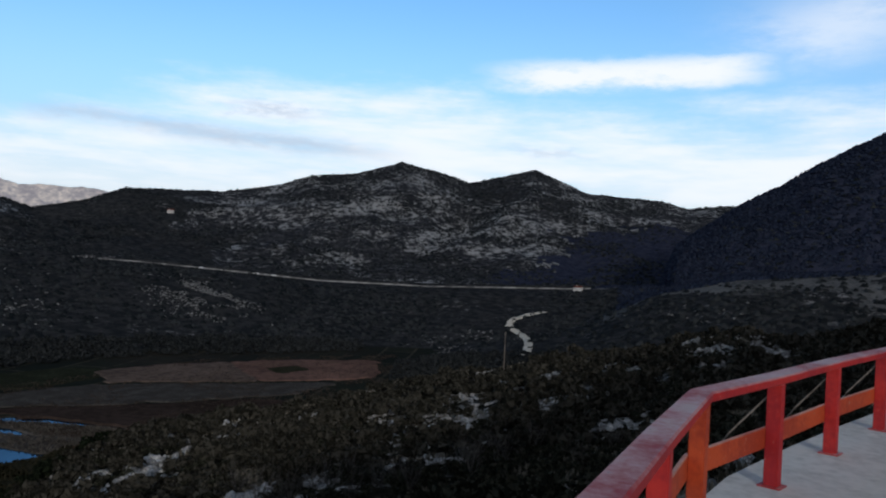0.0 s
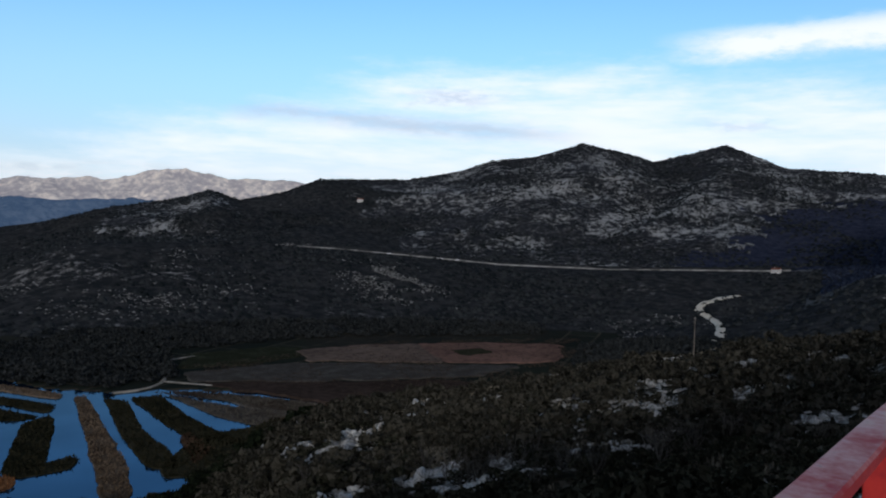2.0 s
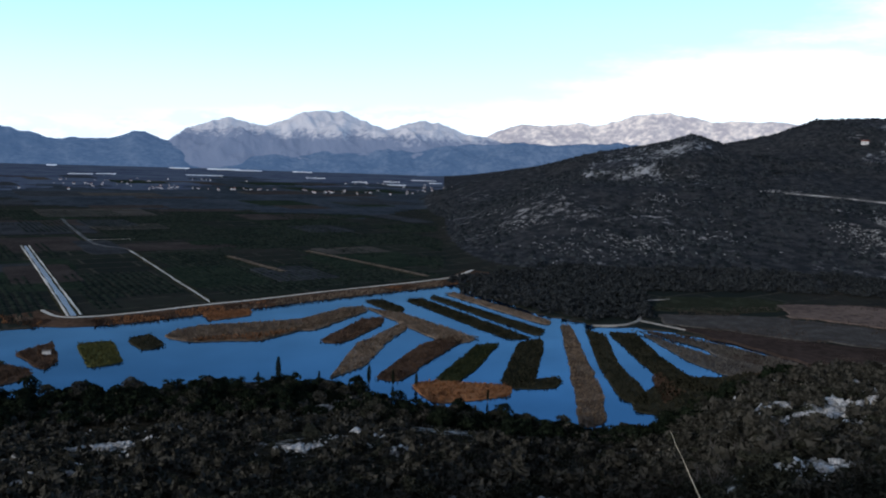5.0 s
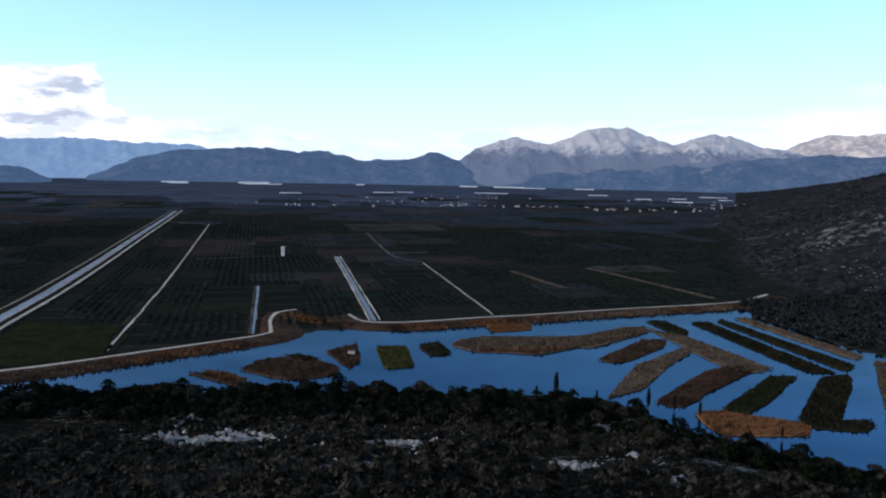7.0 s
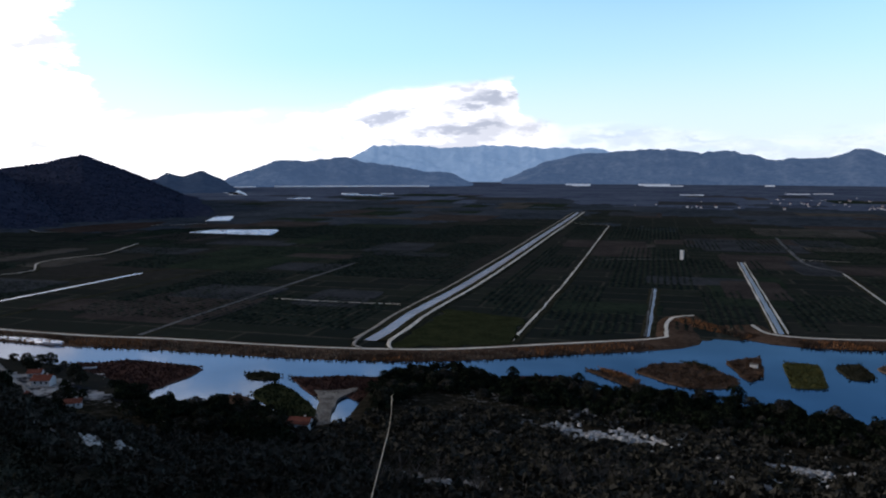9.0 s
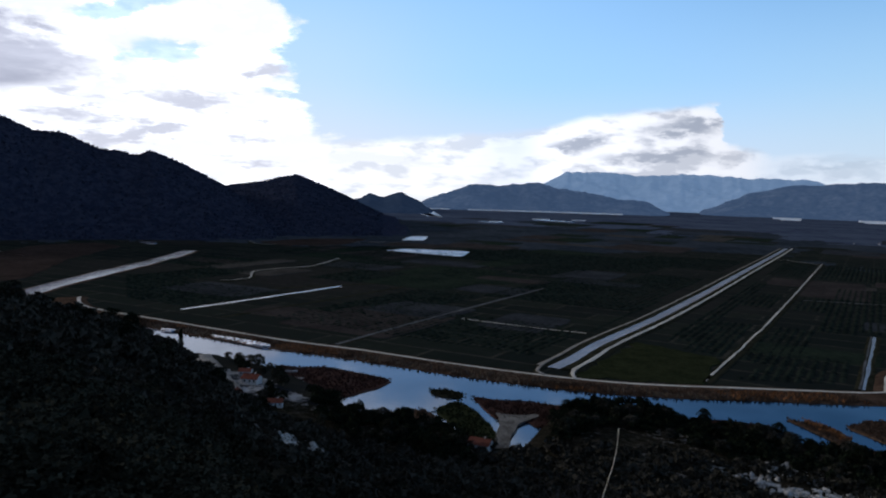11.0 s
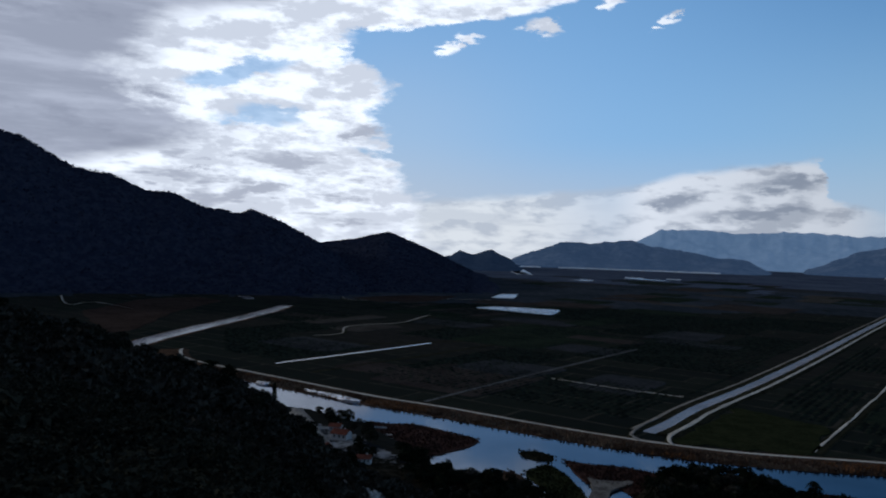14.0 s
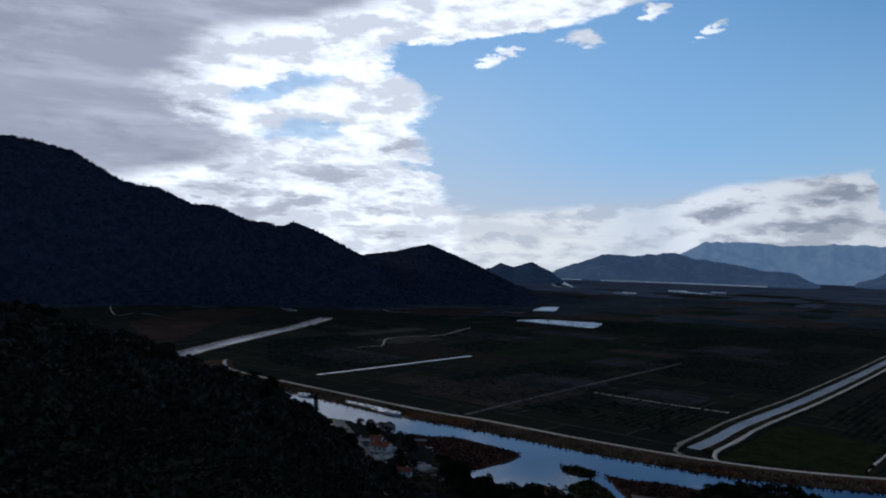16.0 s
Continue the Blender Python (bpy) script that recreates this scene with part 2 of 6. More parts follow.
M_PLAIN = plain_material()
# outer plots: blue haze put into the base colour, stronger farther out
M_MIST = mottled("hazed_far_plots", (0.042, 0.052, 0.080), (0.09, 0.105, 0.135), 160, 30, 1.0, spec=0.0)
M_MID = mottled("hazed_middle_plots", (0.020, 0.026, 0.031), (0.048, 0.054, 0.062), 120, 14, 1.0, spec=0.0)
M_VALE = mottled("pale_valley_brush", (0.045, 0.047, 0.049), (0.135, 0.132, 0.127), 40, 4, 1.0, spec=0.0)
M_GRIT = mottled("trodden_grit", (0.16, 0.145, 0.125), (0.34, 0.31, 0.27), 6, 0.8, bump_d=0.1)
M_BED = mottled("marsh_bed", (0.03, 0.026, 0.02), (0.06, 0.05, 0.035), 12, 2)
M_ROAD = mottled("pale_gravel", (0.44, 0.40, 0.33), (0.68, 0.62, 0.52), 20, 1.5)
M_BANK = mottled("dry_bank", (0.036, 0.023, 0.016), (0.095, 0.060, 0.040), 18, 2.5, bump_d=0.3)
M_TAN = mottled("dry_reeds", (0.066, 0.048, 0.034), (0.17, 0.125, 0.088), 9, 1.2, bump_d=0.3, island=0.3)
M_ORANGE = mottled("rust_reeds", (0.10, 0.046, 0.020), (0.23, 0.108, 0.050), 9, 1.2, bump_d=0.3, island=0.3)
M_GREEN = mottled("meadow_green", (0.013, 0.0165, 0.008), (0.030, 0.033, 0.015), 9, 1.5, bump_d=0.2, island=0.3)
M_DARK = mottled("dark_sedge", (0.012, 0.013, 0.008), (0.036, 0.033, 0.021), 9, 1.5, bump_d=0.2, island=0.3)
M_FIELD = mottled("ploughed_rust_field", (0.085, 0.052, 0.042), (0.19, 0.108, 0.082), 40, 4, bump_d=0.2)
M_BROWN = mottled("brown_field", (0.028, 0.020, 0.016), (0.054, 0.038, 0.031), 40, 4, bump_d=0.2)


def water_material(name, body, sheen, rough, ripple, glare=None):
    """Water: a tinted gloss over a dark body, with cloud glare painted in as a paler sheen towards the river."""
    m, t, b = material(name, 1.0, 0.0, 0.0)
    p = place(t)
    n1, n2 = grain(t, p, 0.02, 3), grain(t, p, 0.7, 3)
    t.links.new(mix(t, n1.step(0.35, 0.65), body, tuple(c * 1.5 for c in body)), b.inputs["Base Color"])
    bump(t, b, n2, ripple, 0.06)
    g = node(t, "ShaderNodeBsdfGlossy", Roughness=rough)
    gloss = mix(t, n1.step(0.3, 0.7), sheen, tuple(c * 0.78 for c in sheen))
    if glare:
        x = Val(t, node(t, "ShaderNodeSeparateXYZ", Vector=p).outputs[0])
        # reflected bright cloud put into the gloss colour by position
        gloss = mix(t, (x + (n1 - 0.5) * 160.0).step(-60.0, -330.0), gloss, glare)
    t.links.new(gloss, g.inputs["Color"])
    t.links.new(t.nodes["Bump"].outputs[0], g.inputs["Normal"])
    both = node(t, "ShaderNodeMixShader", Fac=0.85)
    t.links.new(b.outputs[0], both.inputs[1])
    t.links.new(g.outputs[0], both.inputs[2])
    t.links.new(both.outputs[0], t.nodes["Material Output"].inputs[0])
    return m


M_RIPPLE = water_material("rippled_water", (0.05, 0.06, 0.08), (0.56, 0.57, 0.60), 0.25, 0.35)
M_CANAL = water_material("canal_water", (0.04, 0.04, 0.05), (0.31, 0.255, 0.245), 0.20, 0.15)
M_WATER = water_material("marsh_water", (0.008, 0.03, 0.07), (0.104, 0.148, 0.192), 0.08, 0.12, (0.25, 0.27, 0.31))
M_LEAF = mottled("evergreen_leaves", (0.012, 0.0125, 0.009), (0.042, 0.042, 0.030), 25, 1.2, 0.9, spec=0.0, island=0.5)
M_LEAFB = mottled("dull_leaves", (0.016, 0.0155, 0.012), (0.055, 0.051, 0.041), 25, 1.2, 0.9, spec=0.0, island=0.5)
# hill scrub and groves: leaf colour mixed with blue-grey haze
M_FAR = mottled("hazed_far_scrub", (0.013, 0.0155, 0.017), (0.036, 0.039, 0.040), 60, 6, 1.0, spec=0.0, island=0.5)
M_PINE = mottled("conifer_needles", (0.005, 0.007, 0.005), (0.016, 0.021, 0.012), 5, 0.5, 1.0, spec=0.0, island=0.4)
M_BARK = mottled("bark", (0.06, 0.045, 0.035), (0.15, 0.12, 0.095), 1.0, 0.12, 0.95, 0.02)


def limestone(name, dark, light, size):
    """Weathered karst: pale faces, grey lichen and dark cracks."""
    m, t, b = material(name, 0.95, 0.0, 0.05)
    p = place(t)
    n1, n2 = grain(t, p, 1.0 / size, 5, 0.6), grain(t, p, 4.0 / size, 5, 0.65)
    isl = Val(t, node(t, "ShaderNodeNewGeometry").outputs["Random Per Island"])
    c = mix(t, (n1 * 0.5 + n2 * 0.5 + (isl - 0.5) * 0.2).step(0.36, 0.66), dark, light)
    v = node(t, "ShaderNodeTexVoronoi", Vector=p, Scale=2.2 / size)
    v.feature = "DISTANCE_TO_EDGE"
    crack = Val(t, v.outputs["Distance"]).step(0.10, 0.02)
    c = mix(t, crack * n1.step(0.3, 0.6) * 0.9, c, (0.03, 0.028, 0.025))
    t.links.new(c, b.inputs["Base Color"])
    bump(t, b, n2 - crack * 0.5, 1.0, 0.15 * size)
    return m


M_STONE = limestone("limestone", (0.15, 0.144, 0.136), (0.62, 0.60, 0.57), 1.0)
M_SCREE = limestone("far_limestone", (0.075, 0.076, 0.077), (0.33, 0.325, 0.315), 5.0)
M_CONC = mottled("terrace_concrete", (0.46, 0.45, 0.42), (0.66, 0.64, 0.60), 2.5, 0.12, 0.85, 0.003)
M_FARWALL = mottled("distant_render", (0.36, 0.35, 0.34), (0.55, 0.54, 0.52), 30, 6, 0.9)
M_WALL = mottled("white_render", (0.44, 0.42, 0.39), (0.66, 0.63, 0.59), 5, 0.4, 0.9, 0.01)
M_TILE = mottled("red_roof_tiles", (0.085, 0.032, 0.024), (0.18, 0.066, 0.045), 3, 0.3, 0.85, 0.03)
M_GLASS = material("window_glass", 0.1, 0.0, 0.5)[0]
M_GLASS.node_tree.nodes["Principled BSDF"].inputs["Base Color"].default_value = (0.02, 0.025, 0.03, 1)
M_WOOD = mottled("grey_wood", (0.10, 0.085, 0.07), (0.24, 0.21, 0.18), 2, 0.1, 0.9, 0.01)
M_STRAW = mottled("dry_stalk", (0.45, 0.40, 0.30), (0.65, 0.58, 0.45), 1, 0.05, 0.9)
M_FOIL = mottled("greenhouse_film", (0.60, 0.61, 0.62), (0.80, 0.80, 0.79), 30, 4, 0.35, spec=0.5)
M_CAR = mottled("white_car_paint", (0.70, 0.70, 0.70), (0.80, 0.80, 0.80), 2, 0.2, 0.3, spec=0.5)
M_TYRE = mottled("black_rubber", (0.015, 0.015, 0.015), (0.03, 0.03, 0.03), 1, 0.1, 0.9)


def worn_paint(name, colour, dark, faded):
    """Paint that the weather has bleached on upward faces and chipped."""
    m, t, b = material(name, 0.62, 0.0, 0.35)
    p = place(t)
    n1, n2 = grain(t, p, 1.3, 5, 0.6), grain(t, p, 22.0, 4)
    nz = Val(t, node(t, "ShaderNodeSeparateXYZ", Vector=node(t, "ShaderNodeNewGeometry").outputs["Normal"]).outputs[2])
    c = mix(t, (n1 * 0.6 + n2 * 0.4).step(0.38, 0.62), dark, colour)
    c = mix(t, nz.step(0.35, 0.9) * (n1 * 0.7 + n2 * 0.3).step(0.30, 0.62) * 0.9, c, faded)
    c = mix(t, n2.step(0.66, 0.72) * 0.7, c, (0.25, 0.21, 0.18))
    t.links.new(c, b.inputs["Base Color"])
    bump(t, b, n2, 0.4, 0.003)
    return m


M_RED = worn_paint("red_paint", (0.50, 0.028, 0.022), (0.32, 0.014, 0.018), (0.50, 0.38, 0.37))
M_ORNG = worn_paint("orange_red_paint", (0.50, 0.070, 0.016), (0.32, 0.036, 0.012), (0.55, 0.33, 0.25))


# ---- terrain ----
def vnoise(x, y, seed=0):
    """Value noise, 0 to 1."""
    xi, yi = np.floor(x), np.floor(y)
    fx, fy = x - xi, y - yi
    fx, fy = fx * fx * (3 - 2 * fx), fy * fy * (3 - 2 * fy)

    def h(a, b):
        n = (a.astype(np.int64) * 374761393 + b.astype(np.int64) * 668265263 + seed * 974711) & 0xFFFFFFFF
        n = ((n ^ (n >> 13)) * 1274126177) & 0xFFFFFFFF
        return ((n ^ (n >> 16)) & 0xFFFF) / 65535.0
    a, b, c, d = h(xi, yi), h(xi + 1, yi), h(xi, yi + 1), h(xi + 1, yi + 1)
    return (a * (1 - fx) + b * fx) * (1 - fy) + (c * (1 - fx) + d * fx) * fy


def fbm(x, y, size, octaves=4, seed=0, ridged=False):
    """Fractal noise about 0, -1 to 1."""
    s, amp, tot = 0.0, 1.0, 0.0
    x, y = x / size, y / size
    for i in range(octaves):
        n = vnoise(x, y, seed + i) * 2 - 1
        s = s + amp * (1 - 2 * np.abs(n) if ridged else n)
        tot += amp
        x, y, amp = x * 2.03 + 7.1, y * 2.03 - 3.7, amp * 0.5
    return s / tot


def smooth(v, a, b):
    t = np.clip((v - a) / (b - a), 0, 1)
    return t * t * (3 - 2 * t)


def table(az, *pairs):
    return np.interp(az, [p[0] for p in pairs], [p[1] for p in pairs])


def tan_deg(e):
    return np.tan(np.radians(e))


H = 90.0


def marsh_end(az):
    """Distance at which the marsh ends, at the dike or the groves."""
    return table(az, (-70, 600), (-67, 550), (-61, 484), (-55, 437), (-47, 402), (-37, 368), (-29, 364), (-20, 380), (-13.5, 401),
                 (-4, 428), (3, 449), (11.4, 488), (20, 545), (22, 545), (24, 500), (28.2, 446), (32.4, 427), (35.5, 430), (41.1, 418), (48.1, 393), (48.6, 380), (50, 300))


def shore(az):
    """Distance of the marsh's near shore."""
    return table(az, (-75, 430), (-66, 428), (-60, 408), (-57, 385), (-53.5, 348), (-50, 302), (-45, 292), (-41, 264), (-37, 263), (-34.5, 306), (-31, 332), (-28.5, 331), (-26, 318), (-20, 307), (-12, 303), (-5, 299), (0, 297),
                 (9, 299), (14, 286), (18, 268), (25, 255), (35, 248), (41, 252), (45, 282), (48, 330))


def near_crest(az):
    """Distance and elevation of the edge of the lookout's own slope."""
    rc = table(az, (-180, 150), (-110, 170), (-95, 200), (-85, 230), (-77, 250), (-66, 262), (-57, 250), (-50, 240), (-38, 232), (-20, 240), (0, 255),
               (20, 255), (35, 240), (44, 250), (54, 280), (66, 320), (78, 330), (90, 300), (99, 260), (115, 200), (140, 150), (180, 150))
    ec = table(az, (-180, 16), (-150, 14), (-130, 9), (-118, 7), (-105, 4), (-95, 0), (-84, -4.6), (-77, -6.2), (-72, -8), (-66, -10.4), (-62, -12.6), (-58, -16), (-50, -19.6), (-38, -20.8),
               (-20, -20.4), (0, -19.5), (20, -19.4), (33, -20), (37, -19.3), (40.4, -17.3), (42.9, -15.4), (45.4, -14.2), (48, -13.4), (51.5, -12.8), (55, -12), (59, -11.3), (63.5, -10.4), (69.7, -8.9),
               (73.4, -8.3), (78.4, -7.1), (82.4, -6.5), (85.5, -5.8), (87.8, -4.9), (90.8, -4.5), (93.6, -5.0), (99, -3.4), (115, 4), (140, 14), (180, 16))
    return rc, ec


def hill_b_sky(az):
    return table(az, (19, -3.2), (23.2, -1.8), (27.4, -.5), (32, .8), (36, 1.5), (38.5, 2.3), (40.6, 1.6), (43.9, 2.4), (46.3, 3.4), (52.7, 3.6), (56.8, 4.4),
                 (59, 5.2), (62, 5.5), (65.6, 6.6), (69.1, 5.8), (70.7, 5.3), (75.5, 6.5), (79.4, 4.9), (84.5, 4.5), (86.6, 4.0), (88.9, 4.3), (95, 4.2), (120, 5))


def road_el(az):
    return table(az, (20, -2.4), (32, -1.6), (42, -1.55), (48, -1.8), (54, -2.2), (60, -2.6), (68, -2.65), (79, -2.25), (90, -1.2), (105, 0))


def ground(x, y):
    r, az = np.hypot(x, y), np.degrees(np.arctan2(x, y))
    n_big, n_mid, n_small = fbm(x, y, 420, 5, 3), fbm(x, y, 110, 4, 11), fbm(x, y, 16, 4, 23)
    gully = fbm(x, y, 300, 4, 31, True)
    plain = 0.5 + 0.25 * fbm(x, y, 40, 3, 41)
    z = plain
    # valley floor rising beyond the last field
    z = z + smooth(az, 66, 82) * smooth(r, 380, 560) * 22 + smooth(az, 60, 75) * smooth(r, 420, 560) * 3 * n_mid
    # bench with the road, right of the marsh
    side = smooth(az, 19.5, 31)
    foot = table(az, (20, 560), (35, 560), (45, 570), (64, 640), (80, 620), (100, 520))
    top = H + 1050 * tan_deg(road_el(az))
    up = smooth(r, foot, 1010)
    z = z + smooth(az, 78, 86) * smooth(r, 470, 800) * table(az, (78, 30), (86, 42), (90, 58), (99, 70), (130, 70))
    bench = up * (top + np.clip((r - 1050) / 1000, 0, 2) * 12) * side + up * side * (10 * n_mid + 3 * n_small) * smooth(np.abs(r - 1050), 8, 60)
    z = np.where(up * side > 0.002, np.maximum(z, bench), z)
    # stony hills behind it
    d = table(az, (20, 1500), (30, 1700), (50, 2050), (70, 2150), (95, 2150))
    crest = H + d * tan_deg(hill_b_sky(az))
    t = np.clip((r - 1090) / (d - 1090), 0, 1)
    body = np.where(r < d, t ** 1.25, 1 - smooth(r, d, d + 700))
    inner = 4 * t * (1 - t)
    hill = np.maximum(crest, 0) * body + side * inner * (26 * gully + 22 * n_big + 8 * n_mid)
    hill = hill + np.where(r > d - 150, 2.5 * n_small * body, 2.5 * n_small * inner) * side
    z = np.where((az > 19) & (az < 140), np.maximum(z, hill * smooth(az, 18.5, 21) + (1 - body) * bench * 0.75 * (r > 1090)), z)
    # wooded hill closing the valley
    c_el = table(az, (83, -3), (86, 1.4), (90, 4.3), (92.5, 5.6), (94.8, 7.1), (98.6, 9.0), (110, 13), (130, 15), (160, 12), (170, 0))
    d = 1050.0
    t = smooth(r, 770, d)
    c = (H + d * tan_deg(c_el)) * np.where(r < d, t, 1 - smooth(r, d, d + 500)) + 4 * t * (1 - t) * (9 * n_mid + 4 * n_small) + t * 2.5 * n_small
    z = np.where((az > 83) & (az < 170), np.maximum(z, c * smooth(az, 82.5, 86)), z)
    # great hill left, and the cone beside it
    l_el = table(az, (-175, 0), (-150, 3), (-110, 3), (-92, 4), (-88, 5.5), (-86, 6.2), (-83.5, 6.8), (-81.4, 6.6), (-79.3, 6.1), (-76.1, 4.3), (-73.9, 4.0), (-71.6, 3.0), (-70, 3.0),
                 (-67.6, 2.0), (-65.2, 1.7), (-64.4, 2.0), (-62.3, 1.2), (-59.4, -.3), (-57, -2), (-54, -4.5))
    for d, f0, sky, lo, hi in ((1550.0, 1180.0, l_el, -176, -54),
                               (1900.0, 1260.0, table(az, (-64, -3), (-61, -.7), (-59, -.2), (-56.9, .1), (-54.4, .7), (-52.6, 0), (-50.5, -.9), (-48.4, -1.9), (-46.5, -2.8)), -64, -46)):
        t = smooth(r, f0, d)
        c = np.maximum(H + d * tan_deg(sky), 0) * np.where(r < d, t, 1 - smooth(r, d, d + 600)) + 4 * t * (1 - t) * (14 * gully + 10 * n_mid) * (sky > -3) + t * 2.5 * n_small
        z = np.where((az > lo) & (az < hi), np.maximum(z, c), z)
    # marsh
    end = marsh_end(az)
    wob = 5 * fbm(x, y, 22, 3, 61)
    near = shore(az) + wob
    wet = smooth(r, end + 1.5, end - 1.5) * smooth(az, -71, -69.5) * smooth(az, 50, 48)
    z = z * (1 - wet) - 1.5 * wet
    flat = smooth(az, -78, -74) * smooth(az, 50, 48) * (r < near + 8)
    z = np.where((flat > 0) & (r > 60), np.maximum(z, np.minimum(-1.5 + (near + 4 - r) * 0.5, 0.9 + (near - r) * 0.05 + 0.5 * fbm(x, y, 12, 3, 63))), z)
    # the lookout's own slope
    rc, ec = near_crest(az)
    dip = table(az, (-180, 4), (-110, 8), (-85, 11), (-60, 13), (0, 14), (50, 14), (85, 15), (110, 10), (180, 4))
    e = ec - dip * np.clip(1 - r / rc, 0, 1) ** 1.6
    zc = H + rc * tan_deg(ec)
    slope = np.where(r < rc, H + r * tan_deg(e), zc - (r - rc) * 0.42)
    rough = smooth(r, 15, 60) * smooth(slope, -4, 6)
    slope = slope + rough * (2.2 * fbm(x, y, 38, 4, 51) + 0.9 * n_small)
    slope = np.where(r < 14, np.minimum(slope, 86.5 - 0.4 * np.clip(y, -2, 8)) , slope)
    z = np.where(slope > z, slope, z)
    return z


def link_mesh(name, verts, faces, mats, smooth_faces=False):
    me = bpy.data.meshes.new(name)
    verts, faces = np.asarray(verts, dtype=np.float32), np.asarray(faces, dtype=np.int32)
    k = faces.shape[1]
    me.vertices.add(len(verts))
    me.vertices.foreach_set("co", verts.ravel())
    me.loops.add(faces.size)
    me.loops.foreach_set("vertex_index", faces.ravel())
    me.polygons.add(len(faces))
    me.polygons.foreach_set("loop_start", np.arange(0, faces.size, k, dtype=np.int32))
    if smooth_faces:
        me.polygons.foreach_set("use_smooth", np.ones(len(faces), dtype=bool))
    for m in mats:
        me.materials.append(m)
    me.update(calc_edges=True)
    return me


def polar_grid(azs, rs, height, closed=False):
    a, r = np.meshgrid(np.radians(azs), rs, indexing="ij")
    x, y = r * np.sin(a), r * np.cos(a)
    z = height(x, y)
    n, m = a.shape
    i = np.arange(n if closed else n - 1)[:, None] * m + np.arange(m - 1)[None]
    j = (np.arange(n if closed else n - 1)[:, None] + 1) % n * m + np.arange(m - 1)[None]
    faces = np.stack([i, i + 1, j + 1, j], -1).reshape(-1, 4)
    return np.stack([x, y, z], -1).reshape(-1, 3), faces[:, ::-1]


# outcrops of pale limestone on the slope: plan centre and size
SHORE_ROCKS = ((-150, 110, 4.0), (-70, 130, 3.0), (-86, 250, 1.6), (-79, 231, 3.5), (-78, 247, 1.5), (-68, 232, 3.5), (-59, 233, 2.0), (-52, 226, 1.7), (-33, 176, 1.9), (-36, 206, 1.5), (-29, 180, 2.3), (-21, 172, 1.8), (-16, 213, 1.8), (-13, 183, 1.9), (-11, 210, 2.6), (-7, 206, 2.6), (-6, 241, 2.0), (6, 227, 1.7), (14, 268, 1.5), (32, 175, 1.8), (53, 252, 2.4), (66, 267, 2.3), (57, 225, 1.9), (49, 187, 1.8), (51, 175, 1.9), (57, 167, 1.8))   # below the marsh and the river
BEND_ROCKS = ((164, 168, 1.5), (122, 124, 1.8), (110, 110, 1.6), (114, 109, 1.5), (75, 67, 1.5), (119, 106, 1.5), (124, 109, 1.5), (81, 70, 1.5), (132, 113, 1.5), (140, 116, 1.5), (184, 144, 1.5), (159, 124, 1.7), (155, 115, 1.6), (90, 65, 1.5), (183, 131, 1.9), (88, 60, 1.5), (99, 64, 1.5), (81, 51, 1.5))   # at the bend of the slope
RIDGE_ROCKS = ((104, 63, 1.5), (201, 120, 1.8), (194, 114, 1.5), (89, 49, 1.5), (99, 54, 1.5), (148, 71, 1.5), (185, 84, 1.9), (203, 90, 1.7), (113, 49, 1.5), (118, 49, 1.5), (167, 69, 1.5), (129, 50, 1.5), (112, 42, 1.5), (216, 78, 1.5), (194, 67, 3.0), (174, 60, 1.5), (175, 60, 3.0), (170, 58, 1.9), (213, 71, 1.9), (276, 90, 1.8), (64, 20, 1.5), (130, 40, 2.5), (237, 69, 1.5), (242, 54, 1.5), (190, 40, 3.0), (67, 14, 1.5), (190, 29, 1.5), (247, 36, 1.7), (150, 20, 3.0), (235, 28, 1.8), (268, 10, 3.3), (240, 7, 2.5), (211, 5, 1.5), (275, 2, 3.4), (261, -7, 2.2), (238, -12, 2.5))   # along the ridge to the valley
OUTCROPS = [(x, y, 2.7 * s, 22 + int(12 * s)) for x, y, s in SHORE_ROCKS + BEND_ROCKS + RIDGE_ROCKS]

AZS = np.concatenate([np.arange(-180, -92, 2.0), np.arange(-92, 103, 0.2), np.arange(104, 180, 2.0)])
RS = np.concatenate([[0.5, 2, 4], 6 * 1.0142 ** np.arange(477)])
verts, faces = polar_grid(AZS, RS, ground, True)
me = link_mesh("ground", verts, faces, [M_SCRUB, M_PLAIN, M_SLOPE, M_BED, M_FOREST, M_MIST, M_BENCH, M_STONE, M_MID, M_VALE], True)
mid = verts[faces].mean(1)
mr, ma = np.hypot(mid[:, 0], mid[:, 1]), np.degrees(np.arctan2(mid[:, 0], mid[:, 1]))
kind = np.zeros(len(faces), dtype=np.int32)
kind[(mid[:, 2] < 2.5) & (mr > 240)] = 1
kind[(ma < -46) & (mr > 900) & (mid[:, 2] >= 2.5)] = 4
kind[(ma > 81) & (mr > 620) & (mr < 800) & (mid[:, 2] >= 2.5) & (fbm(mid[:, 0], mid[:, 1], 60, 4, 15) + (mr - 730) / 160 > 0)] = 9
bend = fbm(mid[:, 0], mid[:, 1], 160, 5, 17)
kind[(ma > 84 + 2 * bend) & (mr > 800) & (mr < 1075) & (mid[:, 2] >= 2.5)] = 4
# forest on the lower slope, its shade painted as dark blue
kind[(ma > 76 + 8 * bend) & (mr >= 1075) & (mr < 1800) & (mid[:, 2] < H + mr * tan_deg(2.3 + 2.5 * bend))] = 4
kind[(kind == 0) & (ma > 19) & ((ma < 33 + 6 * bend) | (ma > 39 + 6 * bend) & (ma < 52 + 14 * bend)) & (mr > 1046)] = 6
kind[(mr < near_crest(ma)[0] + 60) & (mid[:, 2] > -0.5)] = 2
